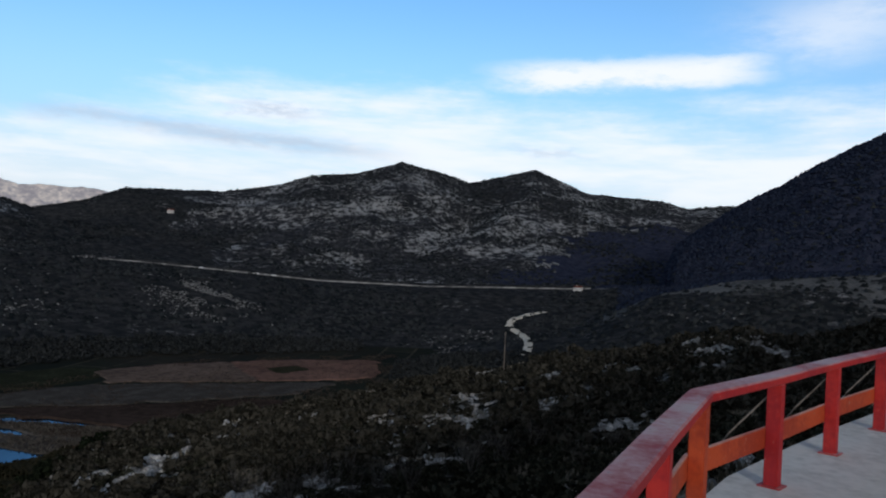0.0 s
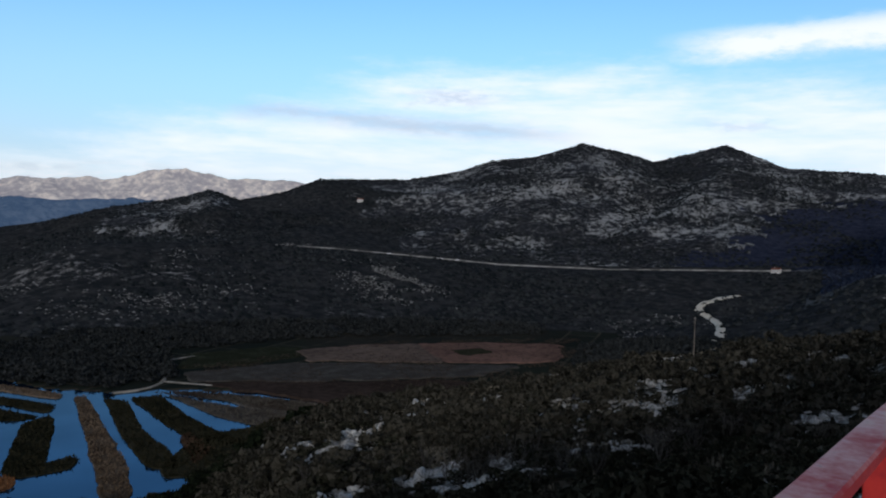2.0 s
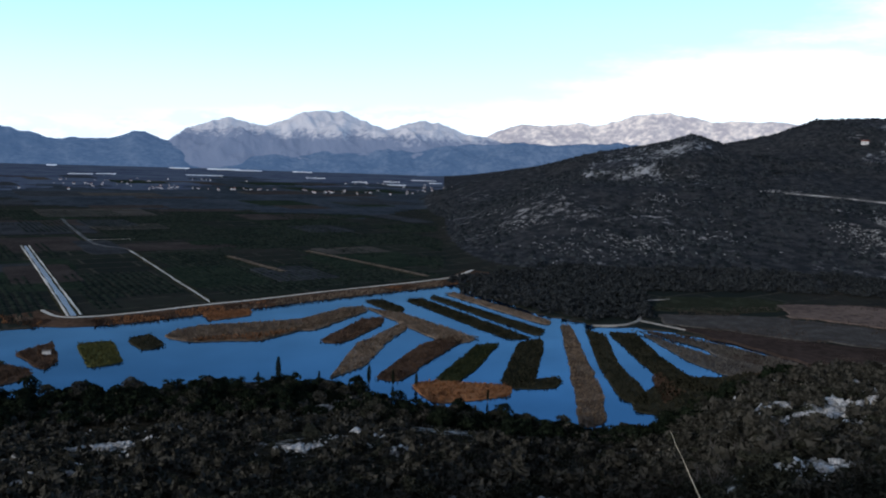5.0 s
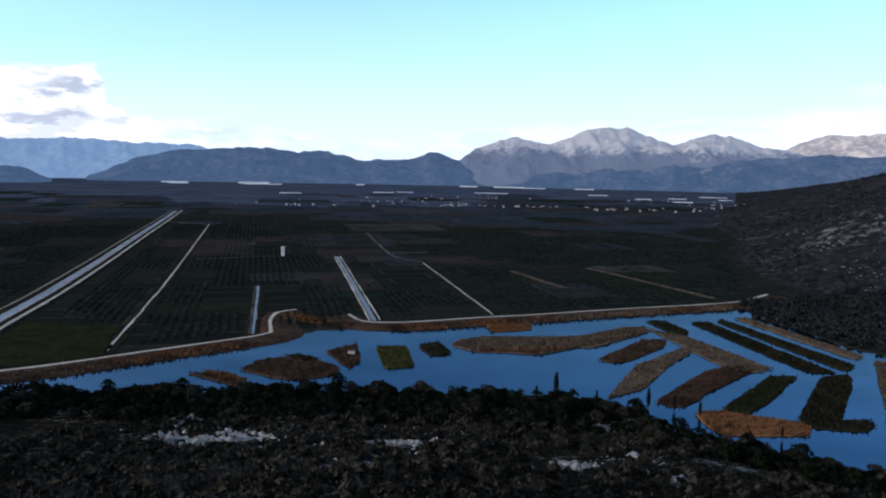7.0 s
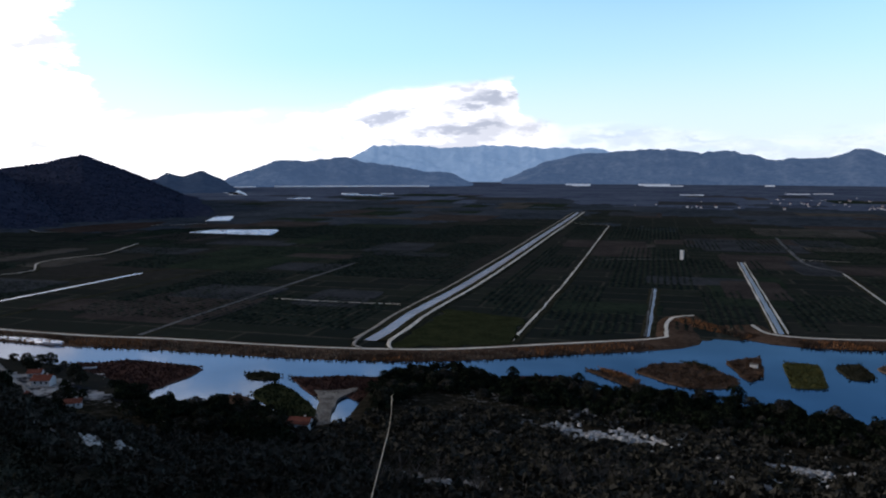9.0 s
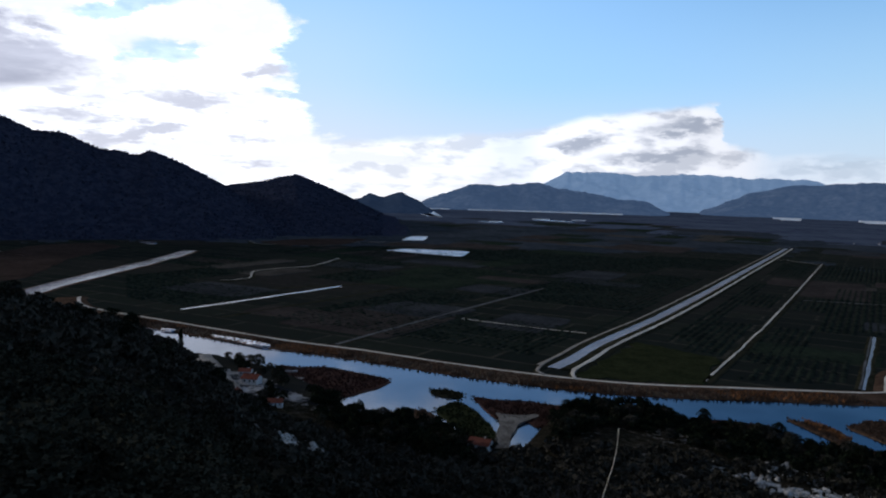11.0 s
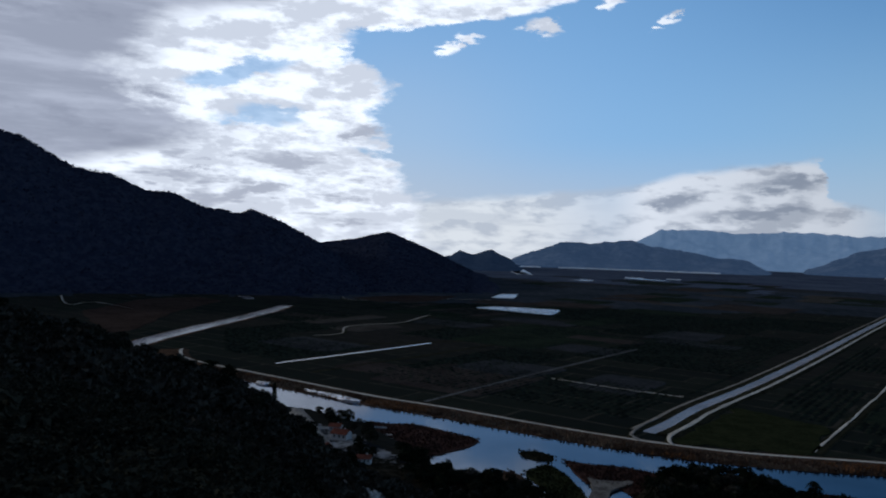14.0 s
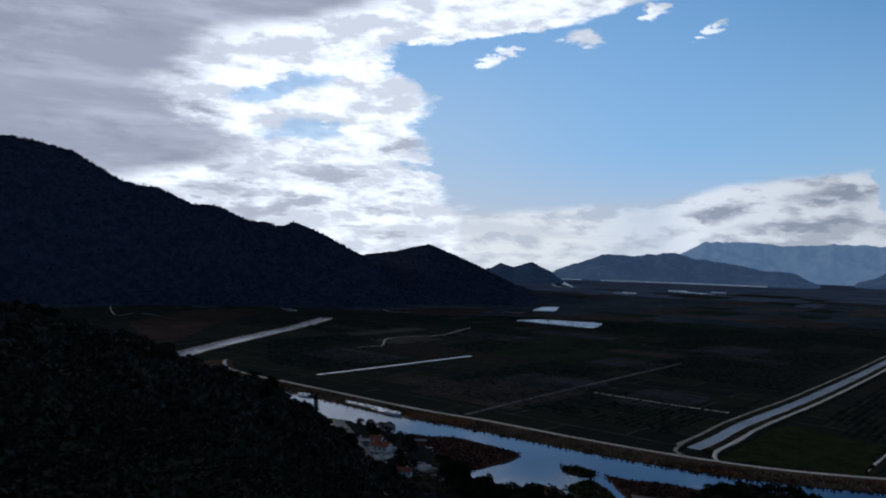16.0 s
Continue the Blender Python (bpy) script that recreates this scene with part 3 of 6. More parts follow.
# the plain changes to the hazed colours in two steps of distance
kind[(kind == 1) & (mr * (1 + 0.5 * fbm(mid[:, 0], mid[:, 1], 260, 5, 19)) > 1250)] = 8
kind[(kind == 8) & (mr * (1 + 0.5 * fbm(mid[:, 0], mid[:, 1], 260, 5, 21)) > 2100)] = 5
kind[(kind == 0) & (mr < 1046) & (ma > 19)] = 6
for cx, cy, spread, _ in OUTCROPS:   # bare rock where the outcrops break the slope
    d = ((mid[:, 0] - cx) / (spread * 1.5)) ** 2 + ((mid[:, 1] - cy) / (spread * 1.0)) ** 2
    kind[(kind == 2) & (d + 1.5 * fbm(mid[:, 0], mid[:, 1], 3, 4, 33) < 0.05)] = 7
kind[mid[:, 2] < -0.3] = 3
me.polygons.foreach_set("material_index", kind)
tagged(new("ground", me), "valley ground with scrub slopes, stony hills and dark plots", "ground", kind="structure")


# ---- far mountains ----
def far_range(name, label, mat, az0, az1, d, front, back, relief, seed, sky):
    """A range on the skyline, with gullies."""
    azs = np.arange(az0, az1 + 0.01, 0.12)
    rs = np.linspace(d - front, d + back, 46)

    def height(x, y):
        r, az = np.hypot(x, y), np.degrees(np.arctan2(x, y))
        c = np.maximum(H + d * tan_deg(table(az, *sky) + 0.16 * fbm(az, az * 0 + seed, 2.2, 4, seed) + 0.13 * fbm(az, az * 0 + seed, 0.9, 4, seed + 2, True)), 0)
        t = np.clip((r - d + front) / front, 0, 1) ** 1.15
        body = np.where(r < d, t, 1 - 0.5 * smooth(r, d, d + back))
        inner = 4 * t * (1 - t) * (r < d)
        g = fbm(x, y, 260, 5, seed, True) * 1.5 + fbm(x, y, 500, 4, seed + 9) * 0.6
        return -2 + c * body + inner * relief * g * smooth(c, 5, 120) + 4 * fbm(x, y, 60, 3, seed + 5) * smooth(c, 10, 60) * body
    v, f = polar_grid(azs, rs, height)
    return tagged(new(name, link_mesh(name, v, f, [mat], True)), label, "mountains", kind="structure")


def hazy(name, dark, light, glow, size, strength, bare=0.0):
    """Distant slopes, the bright air before them painted into colour and a faint glow."""
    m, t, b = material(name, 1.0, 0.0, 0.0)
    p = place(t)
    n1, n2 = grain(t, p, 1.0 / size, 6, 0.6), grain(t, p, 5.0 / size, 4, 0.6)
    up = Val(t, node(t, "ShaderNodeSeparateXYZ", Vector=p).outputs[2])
    # paler upwards: bare tops, and the lower haze put into the dark tone
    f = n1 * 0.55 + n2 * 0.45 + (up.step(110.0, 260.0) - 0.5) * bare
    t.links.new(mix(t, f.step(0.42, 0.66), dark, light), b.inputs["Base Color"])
    # emission stands in for lit haze in front of the slopes
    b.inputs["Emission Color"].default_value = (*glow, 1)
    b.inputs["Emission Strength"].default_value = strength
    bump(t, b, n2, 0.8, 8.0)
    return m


M_HAZE_BLUE = hazy("hazed_blue_hills", (0.028, 0.042, 0.065), (0.085, 0.098, 0.12), (0.11, 0.185, 0.33), 130, 0.36)
M_HAZE_PALE = hazy("hazed_pale_hills", (0.12, 0.16, 0.22), (0.2, 0.24, 0.3), (0.25, 0.40, 0.62), 300, 0.45)
M_HAZE_ROCK = hazy("hazed_limestone", (0.075, 0.085, 0.115), (0.46, 0.42, 0.385), (0.17, 0.215, 0.32), 130, 0.44, 0.40)
# rose ridge: sunlit and shaded patches put into its two tones
M_HAZE_ROSE = hazy("hazed_rose_ridge", (0.26, 0.24, 0.25), (0.80, 0.70, 0.58), (0.38, 0.35, 0.38), 170, 0.38)
M_HAZE_DARK = hazy("hazed_dark_hills", (0.015, 0.022, 0.035), (0.03, 0.04, 0.055), (0.05, 0.09, 0.18), 120, 0.22)

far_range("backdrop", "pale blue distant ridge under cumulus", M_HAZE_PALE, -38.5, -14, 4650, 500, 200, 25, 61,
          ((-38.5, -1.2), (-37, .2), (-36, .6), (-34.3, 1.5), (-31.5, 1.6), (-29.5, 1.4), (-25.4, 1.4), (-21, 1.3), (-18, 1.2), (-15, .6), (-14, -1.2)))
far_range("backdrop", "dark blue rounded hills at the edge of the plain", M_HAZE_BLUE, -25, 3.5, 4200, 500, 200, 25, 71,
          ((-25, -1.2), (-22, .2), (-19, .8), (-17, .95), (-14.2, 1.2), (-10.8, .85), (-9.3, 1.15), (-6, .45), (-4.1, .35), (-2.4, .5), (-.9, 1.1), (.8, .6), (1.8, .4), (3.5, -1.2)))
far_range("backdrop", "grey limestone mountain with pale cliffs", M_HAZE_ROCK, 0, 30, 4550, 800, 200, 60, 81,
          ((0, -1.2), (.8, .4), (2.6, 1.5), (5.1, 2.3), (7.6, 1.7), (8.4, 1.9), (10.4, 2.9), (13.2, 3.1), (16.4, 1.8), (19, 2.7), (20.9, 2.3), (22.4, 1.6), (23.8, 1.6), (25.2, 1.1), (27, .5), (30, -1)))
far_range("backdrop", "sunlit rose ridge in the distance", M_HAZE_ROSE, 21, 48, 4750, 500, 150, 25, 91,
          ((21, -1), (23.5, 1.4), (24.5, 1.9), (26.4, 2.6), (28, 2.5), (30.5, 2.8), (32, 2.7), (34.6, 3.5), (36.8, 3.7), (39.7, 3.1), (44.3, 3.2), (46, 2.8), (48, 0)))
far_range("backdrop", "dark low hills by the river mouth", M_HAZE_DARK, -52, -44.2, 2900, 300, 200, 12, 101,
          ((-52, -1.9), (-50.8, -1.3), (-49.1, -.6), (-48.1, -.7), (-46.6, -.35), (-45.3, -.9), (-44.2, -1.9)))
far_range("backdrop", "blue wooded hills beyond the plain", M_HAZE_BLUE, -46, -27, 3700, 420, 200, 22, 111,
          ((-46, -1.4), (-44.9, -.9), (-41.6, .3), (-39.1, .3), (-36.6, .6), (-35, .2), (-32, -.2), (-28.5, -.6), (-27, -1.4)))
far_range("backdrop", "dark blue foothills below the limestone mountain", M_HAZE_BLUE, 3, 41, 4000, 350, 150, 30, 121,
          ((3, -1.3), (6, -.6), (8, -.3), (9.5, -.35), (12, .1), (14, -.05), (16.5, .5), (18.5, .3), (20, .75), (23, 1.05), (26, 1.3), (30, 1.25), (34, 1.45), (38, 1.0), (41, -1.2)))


# ---- water, dike and canals ----
azs = np.arange(-71, 50.01, 0.5)
ws = np.linspace(0, 1, 14)
wv = [(r * math.sin(radians(a)), r * math.cos(radians(a)), 0.0) for a in azs for r in 215 + ws * (float(marsh_end(a)) + 3 - 215)]
wf = [(i * 14 + j, i * 14 + j + 1, i * 14 + j + 15, i * 14 + j + 14) for i in range(len(azs) - 1) for j in range(13)]
tagged(new("water", link_mesh("water", wv, [f[::-1] for f in wf], [M_WATER])), "still blue marsh water between reed strips", "water", kind="structure")


def curve_points(pts, step):
    """Evenly spaced points on a smooth line through pts, with sideways unit vectors."""
    p = np.array(pts, dtype=float)
    q = np.vstack([2 * p[0] - p[1], p, 2 * p[-1] - p[-2]])
    out = []
    for i in range(1, len(q) - 2):
        n = max(2, int(np.linalg.norm(q[i + 1] - q[i]) / step))
        for t in np.arange(n) / n:
            a, b, c, d = q[i - 1], q[i], q[i + 1], q[i + 2]
            out.append(0.5 * (2 * b + (c - a) * t + (2 * a - 5 * b + 4 * c - d) * t * t + (3 * b - a - 3 * c + d) * t ** 3))
    out.append(p[-1])
    out = np.array(out)
    tan = np.gradient(out, axis=0)
    tan /= np.linalg.norm(tan, axis=1)[:, None] + 1e-9
    return out, np.stack([tan[:, 1], -tan[:, 0]], -1)


def ribbon(name, pts, profile, mats, step=8.0, base=None, jitter=0.0, seed=5):
    """Sweeps a profile of (sideways, height, material) along a line on the ground."""
    p, s = curve_points(pts, step)
    k = len(profile)
    zz = np.zeros(len(p)) if base is None else base(p[:, 0], p[:, 1])
    v = []
    for j, (off, z, _) in enumerate(profile):
        wob = jitter * fbm(p[:, 0] + 31 * j, p[:, 1], 14, 3, seed)
        xy = p + s * (off + wob)[:, None]
        v.append(np.column_stack([xy, zz + z]))
    v = np.stack(v, 1).reshape(-1, 3)
    i = np.arange(len(p) - 1)[:, None] * k + np.arange(k - 1)[None]
    f = np.stack([i, i + 1, i + k + 1, i + k], -1).reshape(-1, 4)
    me = link_mesh(name, v, f, mats)
    me.polygons.foreach_set("material_index", np.tile([m for _, _, m in profile[:-1]], len(p) - 1).astype(np.int32))
    return new(name, me)


DIKE = ((-8.0, -0.8, 1), (-5.5, 0.6, 1), (-1.15, 1.3, 0), (1.15, 1.3, 1), (5, 0.9, 1), (17.0, 0.5, 1), (20, -0.8, 1))
for pts in (((-590, 228), (-579, 222), (-546, 213), (-510, 217), (-473, 226), (-425, 237), (-361, 252), (-312, 269), (-252, 286), (-209, 302), (-175, 321), (-131, 359),
             (-94, 392), (-93, 407), (-98, 430), (-99, 453), (-90, 464)),
            ((-56, 452), (-52, 443), (-45, 432), (-31, 430), (-9, 436), (23, 450), (58, 463), (97, 480), (140, 497), (186, 515), (212, 530), (240, 560))):
    tagged(ribbon("road", pts, DIKE, [M_ROAD, M_BANK], 5.0, jitter=0.5), "pale gravel track on a low dike along the marsh", "road", kind="structure")

CANAL = ((-13, 0.3, 4), (-10.5, 1.2, 3), (-8.6, 1.3, 4), (-4.4, 0.75, 2), (2.6, 0.75, 4), (5.5, 1.3, 4), (8.2, 1.45, 0), (10.6, 1.45, 4), (14, 0.3, 4))
tagged(ribbon("canal", ((-221, 318), (-227, 344), (-240, 390), (-255, 462), (-266, 513), (-305, 674), (-365, 910), (-430, 1170), (-489, 1400)),
              CANAL, [M_ROAD, M_BANK, M_CANAL, M_GRIT, M_DARK], 10.0, jitter=0.6), "long straight canal with pale gravel banks", "canal", kind="structure")
FORK = ((-1.9, 0.4, 1), (-0.9, 1.5, 0), (0.9, 1.5, 1), (1.9, 0.4, 1))
for pts in (((-219, 349), (-214, 331), (-211, 320), (-206, 311), (-200, 305)), ((-238, 351), (-233, 331), (-228, 316), (-222, 304), (-214, 300))):
    tagged(ribbon("track", pts, FORK, [M_ROAD if pts[0][0] > -230 else M_GRIT, M_DARK], 4.0, jitter=0.3), "pale track from the canal bank to the dike", "road", kind="structure")
DRAIN = ((-3.6, 0.3, 1), (-1.5, 1.0, 0), (-0.2, 1.0, 1), (0.3, 0.8, 1), (1.2, 0.8, 1), (2.6, 1.0, 1), (4, 0.3, 1))
REEDY = ((-5.5, 0.3, 1), (-3.0, 1.2, 3), (2.6, 1.2, 1), (5, 0.3, 1))
GRITTY = ((-4.0, 0.3, 1), (-2.0, 1.0, 4), (1.4, 1.0, 1), (4, 0.3, 1))
WIDE = ((-6, 0.3, 1), (-4.4, 1.1, 0), (-3.4, 1.1, 1), (-2.6, 0.9, 2), (0.4, 0.9, 1), (1.5, 1.2, 0), (2.5, 1.2, 1), (5.0, 0.3, 1))
BRIGHT = ((-5, 0.3, 1), (-2.4, 1.0, 5), (1.6, 1.0, 1), (4.5, 0.3, 1))
NARROW = ((-5, 0.3, 1), (-2.6, 1.1, 4), (-1.6, 1.0, 1), (-1.0, 0.9, 2), (0.6, 0.9, 1), (1.5, 1.1, 1), (4.5, 0.3, 1))
SOFT = ((-3.5, 0.3, 1), (-1.8, 0.9, 1), (1.0, 0.9, 1), (3.5, 0.3, 1))
for prof, pts, label in (
        (DRAIN, ((-156, 349), (-210, 585), (-340, 1111)), "thin drainage ditch with a pale track"),
        (NARROW, ((-99, 395), (-117, 475), (-135, 555)), "short water-filled ditch"),
        (WIDE, ((-38, 436), (-66, 570), (-103, 745)), "drainage ditch beside a pale track"),
        (DRAIN, ((32, 461), (7, 585), (-18, 709)), "thin drainage ditch with a pale track"),
        (GRITTY, ((-18, 716), (-47, 752), (-70, 850), (-102, 1018)), "worn brown field track"),
        (REEDY, ((92, 572), (76, 615), (60, 662)), "overgrown field ditch"),
        (REEDY, ((194, 535), (165, 610), (132, 692)), "reed-lined field ditch"),
        (GRITTY, ((-230, 702), (-161, 740)), "thin cross ditch between plots"),
        (DRAIN, ((-264, 413), (-305, 400), (-350, 390)), "thin pale cross track between plots"),
        (GRITTY, ((-335, 268), (-352, 330), (-365, 379), (-413, 571)), "worn brown field track"),
        (SOFT, ((-555, 363), (-532, 450), (-508, 543)), "thin field track"),
        (BRIGHT, ((-530, 428), (-512, 345), (-495, 258)), "bright straight ditch across the plain"),
        (DRAIN, ((-621, 363), (-622, 394), (-669, 430), (-679, 479), (-680, 510), (-738, 596)), "winding pale field track"),
        (DRAIN, ((-1305, 354), (-1270, 303), (-1068, 254), (-1009, 252), (-1044, 283), (-935, 299)), "winding pale field track"),
        (DRAIN, ((-1026, 646), (-963, 636), (-949, 754), (-896, 851)), "thin pale track below the hill"),
        (SOFT, ((-511, 536), (-480, 400), (-452, 264)), "thin field track"),
        (DRAIN, ((-57, 790), (-15, 794)), "thin cross ditch between plots"),
        (DRAIN, ((-340, 1111), (-420, 1140)), "thin cross ditch between plots")):
    tagged(ribbon("ditch", pts, prof, [M_ROAD, M_DARK, M_CANAL, M_TAN, M_VALE, M_RIPPLE], 12.0, jitter=0.7), label, "ditch", kind="structure")
RIVER = ((-13, 0.5, 1), (-9.5, 1.1, 2), (9.5, 1.1, 1), (13, 0.5, 1))
tagged(ribbon("river", ((-620, 195), (-660, 230), (-721, 293), (-781, 360), (-853, 435), (-911, 489)), RIVER, [M_ROAD, M_BANK, M_RIPPLE], 15.0, jitter=2), "bright river reach on the plain", "river", kind="structure")


def flat_patch(name, pts, z, mat, step=3.0, wobble=1.3, depth=1.2):
    """A low plateau with an uneven rim and banks down its sides."""
    c = np.array(pts, dtype=float)
    rim = []
    for a, b in zip(c, np.roll(c, -1, 0)):
        n = max(2, int(np.linalg.norm(b - a) / step))
        rim += [a + (b - a) * t for t in np.arange(n) / n]
    rim = np.array(rim)
    for _ in range(3):
        rim = 0.5 * rim + 0.25 * (np.roll(rim, 1, 0) + np.roll(rim, -1, 0))
    rim = rim + wobble * np.column_stack([fbm(rim[:, 0], rim[:, 1], 9, 3, 7), fbm(rim[:, 0], rim[:, 1], 9, 3, 8)])
    bm = bmesh.new()
    mid = rim.mean(0)
    up = [bm.verts.new((x, y, z)) for x, y in rim]
    lo = [bm.verts.new((*(mid + (np.array((x, y)) - mid) * 1.02 + np.sign(np.array((x, y)) - mid) * 0.3), z - depth)) for x, y in rim]
    bm.faces.new(up)
    for i in range(len(up)):
        j = (i + 1) % len(up)
        bm.faces.new((up[i], lo[i], lo[j], up[j]))
    bmesh.ops.recalc_face_normals(bm, faces=bm.faces)
    bmesh.ops.triangulate(bm, faces=[f for f in bm.faces if len(f.verts) > 4])
    me = bpy.data.meshes.new(name)
    bm.to_mesh(me)
    bm.free()
    me.materials.append(mat)
    return me


def inside(pts, n, rng):
    """n random points in a polygon."""
    c = np.array(pts, dtype=float)
    out = np.zeros((0, 2))
    while len(out) < n:
        q = rng.uniform(c.min(0), c.max(0), (n * 3, 2))
        hit = np.zeros(len(q), dtype=bool)
        for (x0, y0), (x1, y1) in zip(c, np.roll(c, -1, 0)):
            cross = ((y0 > q[:, 1]) != (y1 > q[:, 1])) & (q[:, 0] < (x1 - x0) * (q[:, 1] - y0) / (y1 - y0 + 1e-12) + x0)
            hit ^= cross
        out = np.vstack([out, q[hit]])
    return out[:n]


def part(name, me, parent, label=""):
    ob = new(name, me)
    ob.parent = parent
    return tagged(ob, label)


def tufts(name, xy, z, size, tall, mat, rng):
    """Upright tufts: three leaning blades each."""
    n = len(xy)
    ang = rng.uniform(0, 2 * np.pi, (n, 3))
    w = size * rng.uniform(0.5, 1.3, (n, 3))
    h = tall * rng.uniform(0.5, 1.2, (n, 3))
    lean = rng.uniform(-0.5, 0.5, (n, 3, 2)) * h[..., None] * 0.6
    c, s = np.cos(ang), np.sin(ang)
    zz = np.broadcast_to(np.asarray(z, dtype=float).reshape(-1, 1), (n, 3))
    a = np.stack([xy[:, :1] - c * w, xy[:, 1:] - s * w, zz], -1)
    b = np.stack([xy[:, :1] + c * w, xy[:, 1:] + s * w, zz], -1)
    t = np.stack([xy[:, :1] + lean[..., 0], xy[:, 1:] + lean[..., 1], zz + h], -1)
    v = np.stack([a, b, t], 2).reshape(-1, 3)
    return link_mesh(name, v, np.arange(len(v)).reshape(-1, 3), [mat])


RNG = np.random.default_rng(4)
M_OLIVE = mottled("olive_meadow", (0.034, 0.034, 0.012), (0.070, 0.068, 0.024), 9, 1.5, bump_d=0.2, island=0.3)


def strip(pts, mat, label, tall=0.9, density=0.7, z=0.45):
    me = flat_patch("bank", pts, z, mat)
    c = np.array(pts, dtype=float)
    thing = tagged(new("field_strip"), label, "field strip", "strips in the marsh")
    part("bank", me, thing)
    area = 0.5 * abs(np.dot(c[:, 0], np.roll(c[:, 1], -1)) - np.dot(c[:, 1], np.roll(c[:, 0], -1)))
    xy = inside(pts, max(30, int(area * density)), RNG)
    part("vegetation", tufts("vegetation", xy, np.full(len(xy), z - 0.05), 0.45, tall, mat, RNG), thing)
    return thing


STRIPX = ((216, 233), (230, 241), (242, 255), (258, 260), (274, 262), (292, 256), (284, 238), (260, 218), (236, 212), (216, 220))
M_MAROON = mottled("dark_rust_reeds", (0.024, 0.014, 0.012), (0.070, 0.038, 0.030), 9, 1.2, bump_d=0.3, island=0.3)
M_STUBBLE = mottled("tan_stubble", (0.070, 0.051, 0.042), (0.160, 0.115, 0.090), 40, 4, bump_d=0.2)
M_DULL = mottled("dull_meadow", (0.020, 0.022, 0.014), (0.046, 0.048, 0.030), 14, 2.0, bump_d=0.2, island=0.3)
M_STRAWY = mottled("grey_stubble", (0.046, 0.041, 0.036), (0.105, 0.094, 0.082), 9, 1.2, bump_d=0.3, island=0.3)
REED, RUST, SEDGE, MEADOW = "strip of tan dry reeds in blue water", "strip of rust-brown reeds in blue water", "dark sedge strip between water channels", "green meadow strip beside water"
strip(((122, 454), (134, 457), (140, 424), (131, 412)), M_DARK, SEDGE)
strip(((118, 433), (122, 425), (134, 413), (153, 346), (138, 338), (131, 349)), M_TAN, REED)
strip(((148, 453), (160, 455), (180, 340), (167, 341)), M_DARK, SEDGE)
strip(((166, 457), (172, 464), (196, 355), (186, 344)), M_DARK, SEDGE)
strip(((181, 468), (189, 472), (211, 375), (203, 367)), M_TAN, REED)
strip(((66, 384), (87, 411), (117, 438), (118, 425), (103, 410), (78, 381)), M_TAN, REED)
strip(((74, 357), (107, 402), (121, 405), (114, 386), (83, 350)), M_BANK, RUST)
strip(((65, 294), (91, 349), (123, 385), (127, 378), (106, 349), (84, 310)), M_TAN, REED)
strip(((83, 291), (121, 341), (143, 355), (144, 344), (124, 322), (91, 284)), M_BANK, RUST)
strip(((106, 283), (146, 333), (160, 335), (151, 323), (125, 289), (114, 278)), M_GREEN, MEADOW)
strip(((130, 272), (168, 332), (184, 340), (182, 331), (149, 276), (143, 269)), M_DARK, SEDGE)
strip(((129, 271), (159, 275), (157, 268), (150, 261), (132, 265)), M_DARK, SEDGE)
strip(((210, 364), (216, 364), (165, 250), (146, 218), (136, 219), (153, 251)), M_TAN, REED)
strip(((219, 353), (223, 339), (197, 289), (185, 252), (174, 232), (167, 241), (186, 287)), M_DARK, SEDGE)
strip(((199, 266), (206, 269), (198, 242), (180, 232)), M_BANK, RUST)
strip(((228, 345), (241, 338), (224, 295), (214, 255), (212, 239), (198, 249), (207, 284)), M_DARK, SEDGE)
strip(((244, 336), (246, 311), (251, 287), (253, 258), (233, 258), (233, 286)), M_STRAWY, "grey-tan stubble strip between water channels")
strip(((251, 344), (268, 307), (284, 258), (259, 261), (257, 294)), M_STRAWY, "grey-tan stubble strip between water channels")
# the dark sedge colour also stands in for shaded water here
strip(((170, 238), (182, 247), (208, 262), (231, 256), (246, 262), (258, 252), (250, 246), (236, 250), (222, 236), (196, 216), (176, 222), (164, 228)), M_DARK, "dark sedge and shaded water along the marsh shore")
strip(STRIPX, M_BANK, "brown reed bank at the end of the marsh")
strip(((263, 320), (272, 302), (281, 266), (262, 254), (246, 258), (252, 282), (256, 300)), M_STRAWY, "grey-tan stubble strip between water channels")
strip(((95, 279), (104, 283), (134, 269), (128, 256), (95, 256)), M_ORANGE, RUST)
strip(((4, 381), (10, 394), (22, 402), (53, 405), (75, 408), (107, 436), (118, 433), (108, 413), (81, 391), (57, 372), (47, 364), (31, 369), (15, 369)), M_TAN, "broad bank of tan and orange reeds in blue water")
strip(((47, 366), (57, 374), (72, 385), (60, 384), (38, 378), (18, 376), (15, 369), (31, 369)), M_ORANGE, RUST)
strip(((25, 432), (52, 443), (50, 424), (27, 414)), M_ORANGE, RUST)
strip(((-33, 376), (-18, 378), (-12, 338), (-25, 332)), M_OLIVE, MEADOW)
strip(((-12, 380), (-1, 389), (5, 363), (-5, 356)), M_DARK, SEDGE)
strip(((-56, 364), (-43, 381), (-37, 344), (-41, 333)), M_BANK, RUST)
strip(((-89, 327), (-82, 347), (-67, 353), (-55, 344), (-44, 333), (-45, 322), (-60, 312), (-72, 316), (-80, 323)), M_BANK, "rust-brown reed islet with low bushes in the marsh")
strip(((-75, 353), (-68, 358), (-56, 347), (-60, 341)), M_GREEN, "small green meadow patch on the islet")
strip(((-105, 326), (-96, 324), (-80, 312), (-81, 306), (-94, 313)), M_ORANGE, RUST)
